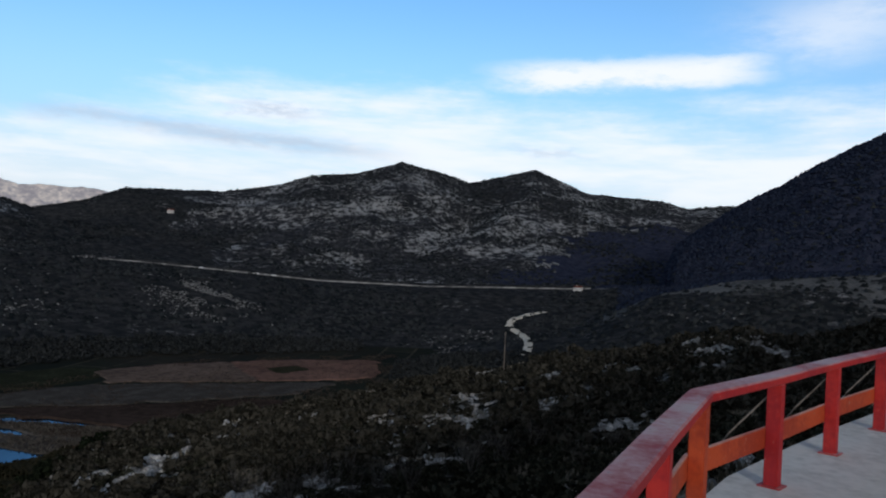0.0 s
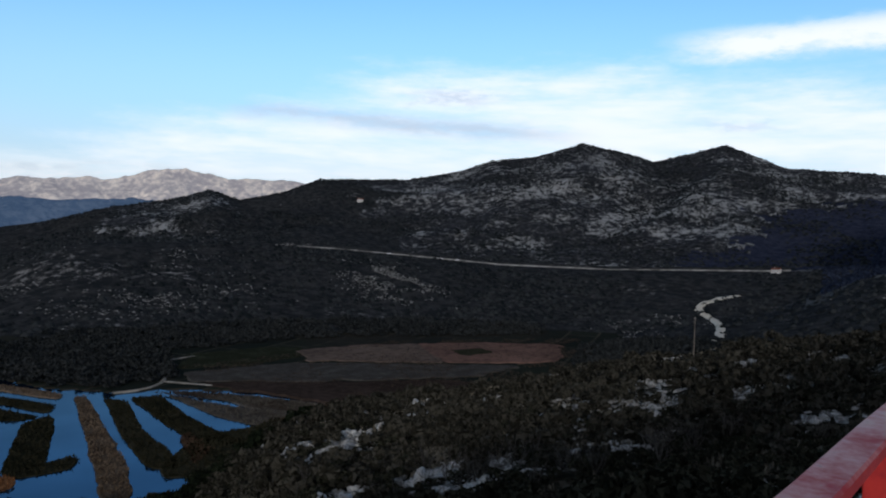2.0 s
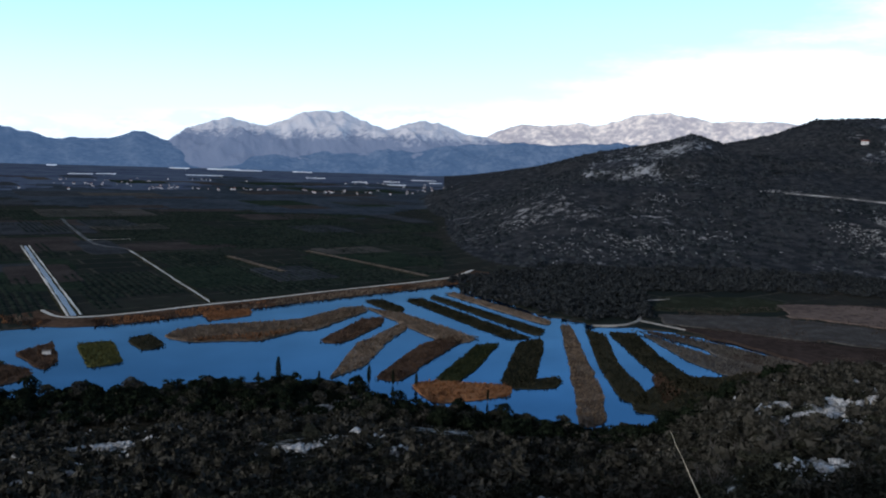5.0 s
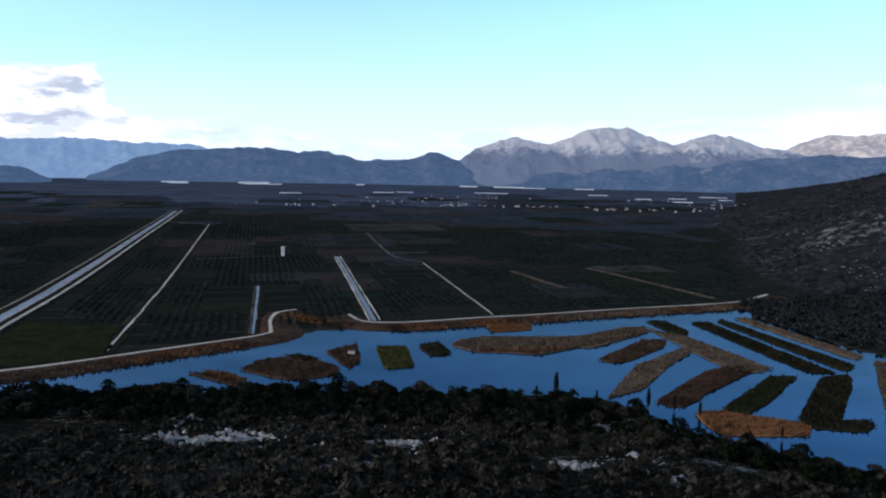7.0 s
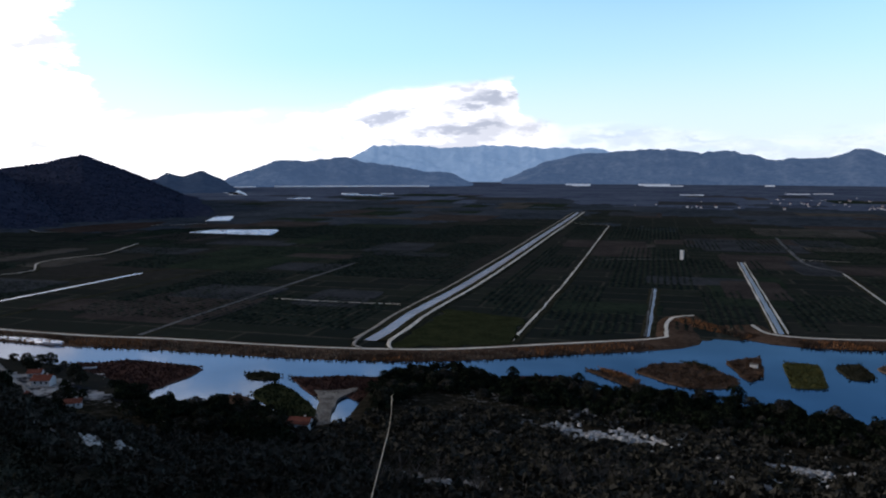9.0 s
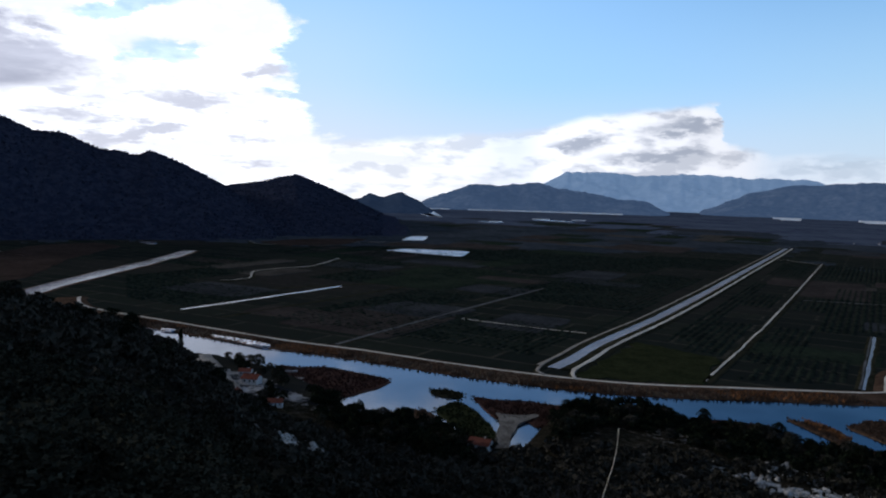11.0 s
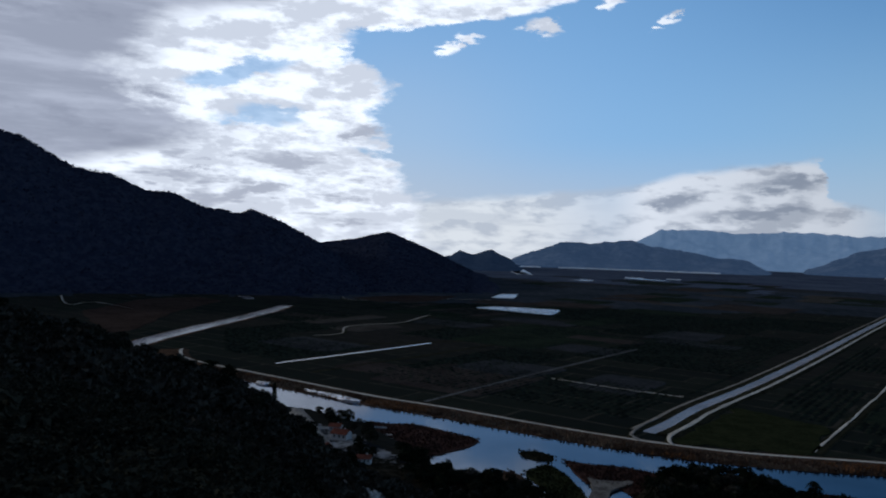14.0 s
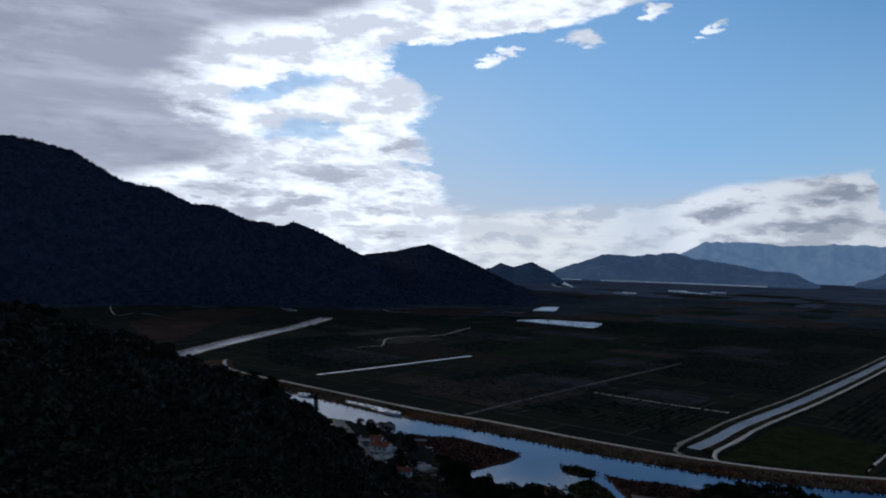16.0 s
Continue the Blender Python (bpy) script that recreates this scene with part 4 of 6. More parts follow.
strip(((-110, 321), (-99, 320), (-74, 304), (-50, 295), (-66, 287), (-86, 304)), M_BANK, RUST)
strip(((-317, 215), (-305, 223), (-299, 232), (-258, 240), (-253, 228), (-249, 204), (-259, 199), (-266, 192), (-284, 202)), M_MAROON, "dark rust reed peninsula in the river")
strip(((-215, 238), (-198, 231), (-174, 216), (-171, 205), (-181, 206), (-198, 214), (-212, 220)), M_GREEN, "small green meadow by the river")
strip(((-237, 242), (-231, 247), (-219, 248), (-215, 240), (-226, 235)), M_DARK, "small sedge islet in the river")
strip(((-216, 247), (-203, 251), (-193, 260), (-180, 264), (-170, 262), (-157, 240), (-168, 232), (-178, 238), (-185, 229), (-199, 237)), M_MAROON, "dark rust reed bank by the river")
strip(((-176, 267), (-161, 275), (-147, 279), (-120, 300), (-104, 305), (-112, 280), (-139, 252), (-150, 240), (-160, 238)), M_MAROON, "dark rust reed bank by the river")
strip(((-219, 190), (-221, 206), (-217, 217), (-210, 217), (-196, 210), (-180, 204), (-168, 202), (-160, 190), (-185, 176), (-211, 180)), M_BANK, "brown brushy ground by the river")
strip(((-350, 196), (-335, 205), (-312, 207), (-296, 209), (-286, 199), (-272, 190), (-252, 180), (-240, 172), (-260, 160), (-300, 176), (-330, 180)), M_DARK, "dark trodden bank by the moorings")


def valley_field(pts, mat, label, z):
    tagged(new("field", flat_patch("field", pts, z, mat, 4.0, 5.0)), label, "field")


valley_field(((390, 391), (436, 376), (475, 349), (424, 287), (401, 311), (362, 355)), M_STUBBLE, "long tan stubble field below the hill", 1.1)
valley_field(((475, 349), (512, 322), (558, 265), (481, 231), (447, 261), (424, 287)), M_FIELD, "rust-red ploughed field below the hill", 1.12)
valley_field(((471, 311), (492, 300), (480, 282), (451, 291)), M_DARK, "dark brush patch in the rust field", 1.3)
valley_field(((282, 378), (349, 357), (396, 308), (449, 243), (393, 246), (320, 308), (272, 353)), M_STRAWY, "grey-tan stubble field beside the marsh", 1.05)
valley_field(((269, 349), (316, 305), (374, 251), (380, 227), (322, 231), (284, 254), (284, 282)), M_BROWN, "brown stubble field beside the marsh", 1.1)
valley_field(((287, 391), (330, 430), (387, 415), (399, 394), (370, 370), (332, 371)), M_DULL, "dull green meadow below the hill", 1.0)
valley_field(((-924, 240), (-1067, 352), (-1085, 440), (-1011, 445), (-877, 327), (-726, 232), (-715, 206)), M_BROWN, "dark brown fallow field by the river reach", 1.0)
valley_field(((-1010, 658), (-1030, 770), (-985, 850), (-911, 741), (-930, 650)), M_BROWN, "dark brown fallow field below the hill", 1.05)
valley_field(((-205, 311), (-229, 412), (-175, 408), (-155, 343)), M_GREEN, "bright green meadow beside the canal", 1.0)
for pts in (((-797, 721), (-801, 769), (-723, 819), (-673, 744)), ((-1001, 972), (-985, 1000), (-912, 912), (-940, 890)), ((-1101, 502), (-1090, 520), (-1026, 501), (-1040, 490)),
            ((-2189, 2135), (-2100, 2150), (-1658, 1742), (-1720, 1735)), ((-1836, 1015), (-1800, 1040), (-1755, 1019), (-1790, 1000)),
            ((-1433, 1900), (-1433, 1960), (-1285, 1929), (-1285, 1890)), ((-2115, 2025), (-2080, 2060), (-1647, 1735), (-1700, 1730)), ((-1390, 1604), (-1380, 1640), (-1322, 1640), (-1330, 1610))):
    tagged(new("pond", flat_patch("pond", pts, 1.2, M_RIPPLE, 5, 3)), "bright shallow pond on the plain", "pond")


# reed belts on the marsh side of the dike
for pts in (((-500, 215), (-473, 222), (-425, 233), (-361, 248), (-312, 265), (-252, 282), (-209, 297), (-175, 315), (-131, 353), (-100, 382)),
            ((-92, 455), (-70, 440), (-48, 425)), ((-31, 424), (-9, 430), (23, 444), (58, 457), (97, 474), (140, 491), (186, 509), (205, 520))):
    p, sd = curve_points(pts, 0.35)
    rep = np.repeat(np.arange(len(p)), 3)
    off = RNG.uniform(0, 1, len(rep)) ** 1.3 * 14
    xy = p[rep] + sd[rep] * off[:, None]
    pick = fbm(xy[:, 0], xy[:, 1], 26, 3, 71)
    for lo, hi, mat, label in ((-9, -0.05, M_TAN, "belt of tan reeds along the dike"), (-0.05, 0.22, M_BANK, "belt of brown reeds along the dike"), (0.22, 9, M_ORANGE, "belt of rust-coloured reeds along the dike")):
        q = xy[(pick >= lo) & (pick < hi)]
        if len(q):
            tagged(new("reed_belt", tufts("reed_belt", q, np.full(len(q), 0.35), 0.5, 1.5, mat, RNG)), label, "reeds", kind="stuff")

# plots of differing growth on the plain, laid along the canal
PLOTS = [mottled("green_plot", (0.011, 0.016, 0.012), (0.026, 0.034, 0.022), 30, 3, 1.0), mottled("brown_plot", (0.028, 0.023, 0.021), (0.052, 0.043, 0.037), 30, 3, 1.0),
         mottled("grey_plot", (0.022, 0.024, 0.026), (0.046, 0.047, 0.048), 30, 3, 1.0), mottled("straw_plot", (0.036, 0.032, 0.027), (0.074, 0.066, 0.055), 30, 3, 1.0)]
PLOT_LABEL = ("dark green plot of low crops on the plain", "bare brown plot on the plain", "grey fallow plot on the plain", "dry straw-coloured plot on the plain")
RNG4 = np.random.default_rng(21)
along, across = np.array([-0.238, 0.971]), np.array([0.971, 0.238])
laid = 0
while laid < 120:
    a, r = RNG4.uniform(-62, 19), 480 + 1900 * RNG4.uniform(0, 1) ** 1.3
    at = r * np.array([math.sin(radians(a)), math.cos(radians(a))])
    w, ln = RNG4.uniform(18, 70) * (1 + r / 1200), RNG4.uniform(14, 60) * (1 + r / 900)
    pts = [at + across * w * sx + along * ln * sy for sx, sy in ((-0.5, -0.5), (0.5, -0.5), (0.5, 0.5), (-0.5, 0.5))]
    q = np.array(pts)
    qr, qa = np.hypot(q[:, 0], q[:, 1]), np.degrees(np.arctan2(q[:, 0], q[:, 1]))
    canal_x = -219 + (q[:, 1] - 310) * -0.247 + 4
    if (ground(q[:, 0], q[:, 1]) > 1.5).any() or (qr < marsh_end(qa) + 30).any() or (np.abs(q[:, 0] - canal_x) < 22).any() or len(set(q[:, 0] > canal_x)) > 1:
        continue
    k = int(RNG4.choice(4, p=(0.36, 0.28, 0.24, 0.12)))
    tagged(new("field", flat_patch("field", [tuple(p) for p in pts], 0.80 + 0.001 * laid, PLOTS[k], 3.5, 1.6, 0.9)), PLOT_LABEL[k], "field", "plots on the plain")
    laid += 1

# bars of open water along the dike
for pts in (((-404, 226), (-397, 231), (-353, 240), (-350, 235)), ((-440, 213), (-436, 218), (-425, 222), (-424, 217))):
    tagged(new("pond", flat_patch("pond", pts, 1.35, M_RIPPLE, 6, 1)), "bright sliver of water beside the dike", "pond")
M_SHORE = mottled("trodden_shore", (0.08, 0.072, 0.062), (0.22, 0.20, 0.175), 5, 0.8, bump_d=0.1)
# pale landing place by the river
tagged(new("landing", flat_patch("landing", ((-192, 235), (-187, 234.5), (-181, 240), (-179, 247), (-176, 242), (-176, 230), (-169, 216), (-162, 207), (-154, 201), (-154, 197), (-164, 200), (-172, 211), (-180, 224), (-185, 230)), 1.0, M_SHORE, 1.5, 0.9)), "pale gravel boat landing by the river", "landing")


# ---- roads on the hills ----
M_LANE = mottled("worn_hill_road", (0.10, 0.096, 0.09), (0.46, 0.435, 0.40), 60, 9)
HILLROAD = ((-9.0, -1.5, 1), (-2.2, 1.0, 0), (2.2, 1.2, 0), (4, 2.4, 1), (11, 5.5, 1), (20, 5.0, 1))
pts = [(1050 * math.sin(radians(a)), 1050 * math.cos(radians(a))) for a in range(38, 81, 3)]
tagged(ribbon("road", pts[::-1], HILLROAD, [M_LANE, M_BENCH, M_STONE], 12.0, base=ground, jitter=0.8), "pale road cut along the hillside", "road", kind="structure")
TRACK = ((-4.5, -0.6, 0), (-2.6, 0.7, 0), (2.6, 0.7, 0), (4.5, -0.6, 0))
tagged(ribbon("track", ((844, 199), (815, 212), (790, 220), (768, 218), (752, 208), (733, 195), (700, 181), (655, 167), (605, 154), (562, 147)), TRACK, [M_ROAD], 4.0, base=ground, jitter=1.2), "winding white gravel track in the valley", "road", kind="structure")
SMALL = ((-2.2, -0.4, 0), (-1.6, 0.5, 0), (1.6, 0.5, 0), (2.2, -0.4, 0))
LANE = ((-5.2, -0.4, 0), (-4.0, 0.5, 0), (4.0, 0.5, 0), (5.2, -0.4, 0))
THIN = ((-1.4, -0.4, 0), (-0.7, 0.5, 0), (0.7, 0.5, 0), (1.4, -0.4, 0))
for pts in (((-58, 270), (-51, 259), (-51, 246), (-52, 228), (-51, 215), (-49, 200)), ((-355, 197), (-330, 187), (-305, 177), (-287, 170), (-276, 165))):
    tagged(ribbon("track", pts, SMALL if pts[0][0] > -100 else LANE, [M_ROAD if pts[0][0] > -100 else M_GRIT], 4.0, base=ground, jitter=0.8), "short pale stony track on the slope", "road", kind="structure")
tagged(ribbon("track", ((228, 360), (245, 357), (262, 366), (276, 385), (288, 405), (301, 419), (325, 420)), THIN, [M_GRIT], 4.0, base=lambda x, y: np.maximum(ground(x, y), 0.3), jitter=0.6), "short pale track beside the grove", "road", kind="structure")
tagged(ribbon("track", ((262, 366), (275, 335), (290, 305), (296, 270)), THIN, [M_GRIT], 4.0, base=lambda x, y: np.maximum(ground(x, y), 0.3), jitter=0.6), "short pale track beside the marsh", "road", kind="structure")

# rough dry grass between the fields and on the valley floor
xy = np.vstack([inside(((290, 395), (480, 370), (600, 270), (520, 215), (330, 225), (280, 290)), 9000, RNG), inside(((240, 345), (300, 300), (330, 236), (262, 250)), 2500, RNG)])
xy = xy[fbm(xy[:, 0], xy[:, 1] * 2.5, 40, 3, 29) > -0.02]
M_DRY = mottled("dry_field_grass", (0.022, 0.018, 0.015), (0.065, 0.050, 0.042), 14, 1.5, island=0.4)
tagged(new("dry_grass", tufts("dry_grass", xy, np.full(len(xy), 0.8), 0.45, 0.8, M_DRY, RNG)), "rough dry grass on the fallow fields", "grass", kind="stuff")


# ---- lookout terrace and railing ----
FLOOR = 88.25
RAIL = [(-1.75, -6.0), (-1.7, -4.2), (-1.65, -2.4), (-1.6, -0.7), (-1.3, 0.72), (0.0, 0.72), (1.3, 0.55), (2.86, 0.41), (4.05, 0.32), (5.48, 0.19), (6.78, -0.34), (8.32, -0.92), (9.91, -1.58), (11.6, -2.32), (13.2, -3.05), (14.8, -3.85)]
bm = bmesh.new()
edge = [(x - (0.12 if x < -1 else 0) + (0.10 if x > 6 else 0), y + (0.34 if x > 6 else 0.13)) for x, y in RAIL]
loop = edge + [(14.8, -9.0), (-1.9, -9.0)]
up = [bm.verts.new((x, y, FLOOR)) for x, y in loop]
lo = [bm.verts.new((x, y, FLOOR - 2.6)) for x, y in loop]
bm.faces.new(up)
for i in range(len(up)):
    bm.faces.new((up[i], lo[i], lo[(i + 1) % len(up)], up[(i + 1) % len(up)]))
bmesh.ops.recalc_face_normals(bm, faces=bm.faces)
me = bpy.data.meshes.new("terrace")
bm.to_mesh(me)
bm.free()
me.materials.append(M_CONC)
tagged(new("terrace", me), "pale concrete lookout terrace", "terrace", kind="structure")


def box_mesh(name, lo, hi, mat, bevel=0.0):
    bm = bmesh.new()
    bmesh.ops.create_cube(bm, size=1.0)
    for v in bm.verts:
        v.co = [lo[k] + (v.co[k] + 0.5) * (hi[k] - lo[k]) for k in range(3)]
    if bevel:
        bmesh.ops.bevel(bm, geom=list(bm.edges), offset=bevel, segments=2, affect="EDGES")
    me = bpy.data.meshes.new(name)
    bm.to_mesh(me)
    bm.free()
    me.materials.append(mat)
    return me


def sweep(name, path, width, height, z0, mat, bevel):
    """A square bar with softened edges, bent along a line in plan."""
    b = bevel
    prof = [(-width / 2 + b, 0), (width / 2 - b, 0), (width / 2, b), (width / 2, height - b), (width / 2 - b, height), (-width / 2 + b, height), (-width / 2, height - b), (-width / 2, b)]
    p = np.array(path, dtype=float)
    tan = np.gradient(p, axis=0)
    tan /= np.linalg.norm(tan, axis=1)[:, None]
    s = np.stack([tan[:, 1], -tan[:, 0]], -1)
    bm = bmesh.new()
    rings = [[bm.verts.new((*(q + n * o), z0 + h)) for o, h in prof] for q, n in zip(p, s)]
    for a, c in zip(rings, rings[1:]):
        for i in range(8):
            bm.faces.new((a[i], a[(i + 1) % 8], c[(i + 1) % 8], c[i]))
    bm.faces.new(rings[0])
    bm.faces.new(rings[-1][::-1])
    bmesh.ops.recalc_face_normals(bm, faces=bm.faces)
    me = bpy.data.meshes.new(name)
    bm.to_mesh(me)
    bm.free()
    me.materials.append(mat)
    return me


# ---- plants and stones ----
def z_at(x, y):
    return float(ground(np.array([float(x)]), np.array([float(y)]))[0])


def leaf_cloud(rng, blobs, n, size):
    """Small leaf sprays over the skins of a few lobes. Returns vertices and triangles."""
    blobs = np.array(blobs, dtype=float)
    w = blobs[:, 3] ** 2
    k = rng.choice(len(blobs), n, p=w / w.sum())
    d = rng.normal(size=(n, 3))
    d /= np.linalg.norm(d, axis=1)[:, None]
    d[:, 2] = np.where(d[:, 2] < -0.35, -d[:, 2], d[:, 2])
    b = blobs[k]
    c = b[:, :3] + d * np.stack([b[:, 3], b[:, 3], b[:, 4]], -1) * rng.uniform(0.72, 1.08, (n, 1))
    u = rng.normal(size=(n, 3)) + d * 0.3
    u /= np.linalg.norm(u, axis=1)[:, None]
    v = np.cross(u, d + 0.6 * rng.normal(size=(n, 3)))
    v /= np.linalg.norm(v, axis=1)[:, None] + 1e-9
    s = size * rng.uniform(0.6, 1.4, (n, 1))
    verts = np.stack([c - u * s * 0.5 - v * s * 0.3, c + u * s * 0.5 - v * s * 0.35, c + v * s * 0.75 + u * s * 0.1 * rng.normal(size=(n, 1))], 1).reshape(-1, 3)
    return verts, np.arange(3 * n).reshape(-1, 3)


def tube(path, radii, sides=5):
    """A tapered round stem. Returns vertices and triangles."""
    p, r = np.array(path, dtype=float), np.array(radii, dtype=float)
    tan = np.gradient(p, axis=0)
    tan /= np.linalg.norm(tan, axis=1)[:, None] + 1e-9
    ref = np.array([0.9, 0.1, 0.3])
    a = np.cross(tan, ref)
    a /= np.linalg.norm(a, axis=1)[:, None] + 1e-9
    b = np.cross(tan, a)
    ang = np.arange(sides) * 2 * np.pi / sides
    v = p[:, None] + r[:, None, None] * (np.cos(ang)[None, :, None] * a[:, None] + np.sin(ang)[None, :, None] * b[:, None])
    f = []
    for i in range(len(p) - 1):
        for j in range(sides):
            q = (i * sides + j, i * sides + (j + 1) % sides, (i + 1) * sides + (j + 1) % sides, (i + 1) * sides + j)
            f += [(q[0], q[1], q[2]), (q[0], q[2], q[3])]
    return v.reshape(-1, 3), np.array(f)


def join(pieces):
    vs, fs, n = [], [], 0
    for v, f in pieces:
        vs.append(v)
        fs.append(np.asarray(f) + n)
        n += len(v)
    return np.vstack(vs), np.vstack(fs)


def scatter(templates, xyz, scale, squash, rng):
    """Many copies of a few templates, turned and sized, as one set of triangles."""
    pick = rng.integers(0, len(templates), len(xyz))
    out = []
    for k, (v, f) in enumerate(templates):
        i = np.nonzero(pick == k)[0]
        if not len(i):
            continue
        a = rng.uniform(0, 2 * np.pi, len(i))
        c, s = np.cos(a)[:, None], np.sin(a)[:, None]
        sc = scale[i][:, None]
        x = (v[:, 0] * c - v[:, 1] * s) * sc + xyz[i, :1]
        y = (v[:, 0] * s + v[:, 1] * c) * sc + xyz[i, 1:2]
        z = v[:, 2] * sc * squash[i][:, None] + xyz[i, 2:]
        out.append((np.stack([x, y, z], -1).reshape(-1, 3), (f[None] + (np.arange(len(i)) * len(v))[:, None, None]).reshape(-1, 3)))
    return join(out)


RNG2 = np.random.default_rng(12)


def lobes(rng, n, spread, rad, tall):
    return [(rng.normal() * spread, rng.normal() * spread, tall * rng.uniform(0.35, 0.75), rad * rng.uniform(0.6, 1.1), tall * rng.uniform(0.35, 0.55)) for _ in range(n)]


FINE = [leaf_cloud(RNG2, lobes(RNG2, 5, 0.45, 0.62, 1.2), 230, 0.26) for _ in range(6)]
COARSE = [leaf_cloud(RNG2, lobes(RNG2, 4, 0.45, 0.65, 1.2), 60, 0.55) for _ in range(6)]


def stone_shape(rng, cuts):
    """A jagged karst block: a ball cut by random planes, then broken up."""
    bm = bmesh.new()
    bmesh.ops.create_icosphere(bm, subdivisions=2, radius=1.0)
    planes = [(Vector(rng.normal(size=3)).normalized(), rng.uniform(0.35, 0.75)) for _ in range(cuts)]
    shift = Vector(rng.uniform(0, 50, 3))
    for v in bm.verts:
        for n, d in planes:
            over = v.co.dot(n) - d
            if over > 0:
                v.co -= n * over
        v.co *= 1 + 0.35 * noise.noise(v.co * 2.2 + shift) + 0.16 * noise.noise(v.co * 6.0 + shift)
    bmesh.ops.triangulate(bm, faces=bm.faces)
    bm.verts.index_update()
    v = np.array([tuple(x.co) for x in bm.verts])
    f = np.array([[x.index for x in fc.verts] for fc in bm.faces])
    bm.free()
    return v, f


def low_stone(rng):
    bm = bmesh.new()
    bmesh.ops.create_icosphere(bm, subdivisions=1, radius=1.0)
    for v in bm.verts:
        v.co *= rng.uniform(0.65, 1.1)
    v = np.array([tuple(x.co) for x in bm.verts])
    f = np.array([[x.index for x in fc.verts] for fc in bm.faces])
    bm.free()
    return v, f


STONES = [stone_shape(RNG2, 9) for _ in range(6)]
PEBBLES = [low_stone(RNG2) for _ in range(5)]


def slope_points(n, az0, az1, r0, r1, rng, power=1.0):
    az = rng.uniform(az0, az1, n)
    rc = near_crest(az)[0] + 25
    r = r0 + (np.minimum(rc, r1) - r0) * rng.uniform(0, 1, n) ** power
    x, y = r * np.sin(np.radians(az)), r * np.cos(np.radians(az))
    return np.column_stack([x, y, ground(x, y)])




def off_rock(p, k):
    """Keeps the plants that do not stand on an outcrop."""
    keep = np.ones(len(p), dtype=bool)
    for cx, cy, spread, _ in OUTCROPS:
        keep &= ((p[:, 0] - cx) / (spread * k)) ** 2 + ((p[:, 1] - cy) / (spread * 0.75 * k)) ** 2 > RNG2.uniform(0.55, 1.3, len(p))
    return p[keep]


near_stones, far_stones = [], []
for cx, cy, spread, count in OUTCROPS:
    count = int(count * 3.4)
    p = np.column_stack([RNG2.normal(cx, spread, count), RNG2.normal(cy, spread * 0.6, count)])
    p = p[fbm(p[:, 0], p[:, 1], 5, 3, 47) > -0.12]
    z = ground(p[:, 0], p[:, 1])
    for (x, y), h in zip(p, z):
        if h > -0.2:
            (near_stones if len(near_stones) < 290 and RNG2.random() < 0.07 else far_stones).append((x, y, h))
stone_mesh = []
for v, f in STONES:
    stone_mesh.append(link_mesh("boulder", v, f, [M_STONE]))
for x, y, h in near_stones:
    s = RNG2.uniform(0.6, 1.9)
    ob = tagged(new("boulder", stone_mesh[int(RNG2.integers(0, 6))]), "pale grey limestone boulder among dark scrub", "boulder", "boulders on the slope")
    ob.matrix_basis = Matrix.Translation((x, y, h + 0.1 * s)) @ Matrix.Rotation(RNG2.uniform(0, 6.28), 4, "Z") @ Matrix.Diagonal((s, s * RNG2.uniform(0.6, 1.0), s * RNG2.uniform(0.5, 1.1), 1))
more = np.vstack([slope_points(1500, -70, 102, 30, 330, RNG2, 0.8), slope_points(1600, 48, 97, 28, 160, RNG2, 0.9)])
more = more[(more[:, 2] > 1.5) & (fbm(more[:, 0], more[:, 1], 45, 3, 77) > 0.08)]
p = np.vstack([np.array(far_stones), more])
v, f = scatter(STONES + PEBBLES[:3], p, 0.22 + 1.1 * RNG2.uniform(0, 1, len(p)) ** 2, RNG2.uniform(0.5, 1.0, len(p)), RNG2)
tagged(new("loose_stones", link_mesh("loose_stones", v, f, [M_STONE])), "scattered pale limestone blocks on the slope", "stones", kind="stuff")

# shrubs: the nearest as things, the rest as one cover
STEM = tube([(0, 0, -0.2), (0.05, 0.02, 0.3), (-0.03, 0.08, 0.8)], [0.07, 0.05, 0.02])
shrub_kinds = []
for k, (v, f) in enumerate(FINE):
    mat = (M_LEAF, M_LEAFB)[k % 2]
    shrub_kinds.append((link_mesh("crown", v, f, [mat]), link_mesh("stem", *STEM, [M_BARK]),
                        ("dense dark evergreen shrub on the stony slope", "dull olive-brown shrub on the stony slope")[k % 2]))
pts = off_rock(slope_points(290, -60, 100, 38, 130, RNG2, 0.9), 1.25)
for x, y, h in pts:
    crown, stem, label = shrub_kinds[int(RNG2.integers(0, 6))]
    ob = tagged(new("shrub"), label, "shrub", "shrubs on the slope")
    s = RNG2.uniform(1.0, 2.1)
    ob.matrix_basis = Matrix.Translation((x, y, h)) @ Matrix.Rotation(RNG2.uniform(0, 6.28), 4, "Z") @ Matrix.Diagonal((s, s, s * RNG2.uniform(0.7, 1.1), 1))
    part("crown", crown, ob)
    part("stem", stem, ob)
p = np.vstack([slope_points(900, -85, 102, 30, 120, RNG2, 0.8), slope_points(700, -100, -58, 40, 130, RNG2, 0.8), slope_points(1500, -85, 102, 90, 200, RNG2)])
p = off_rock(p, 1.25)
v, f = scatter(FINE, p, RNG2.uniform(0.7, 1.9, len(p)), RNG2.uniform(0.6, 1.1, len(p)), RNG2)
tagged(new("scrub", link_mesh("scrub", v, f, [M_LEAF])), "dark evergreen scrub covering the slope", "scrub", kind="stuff")
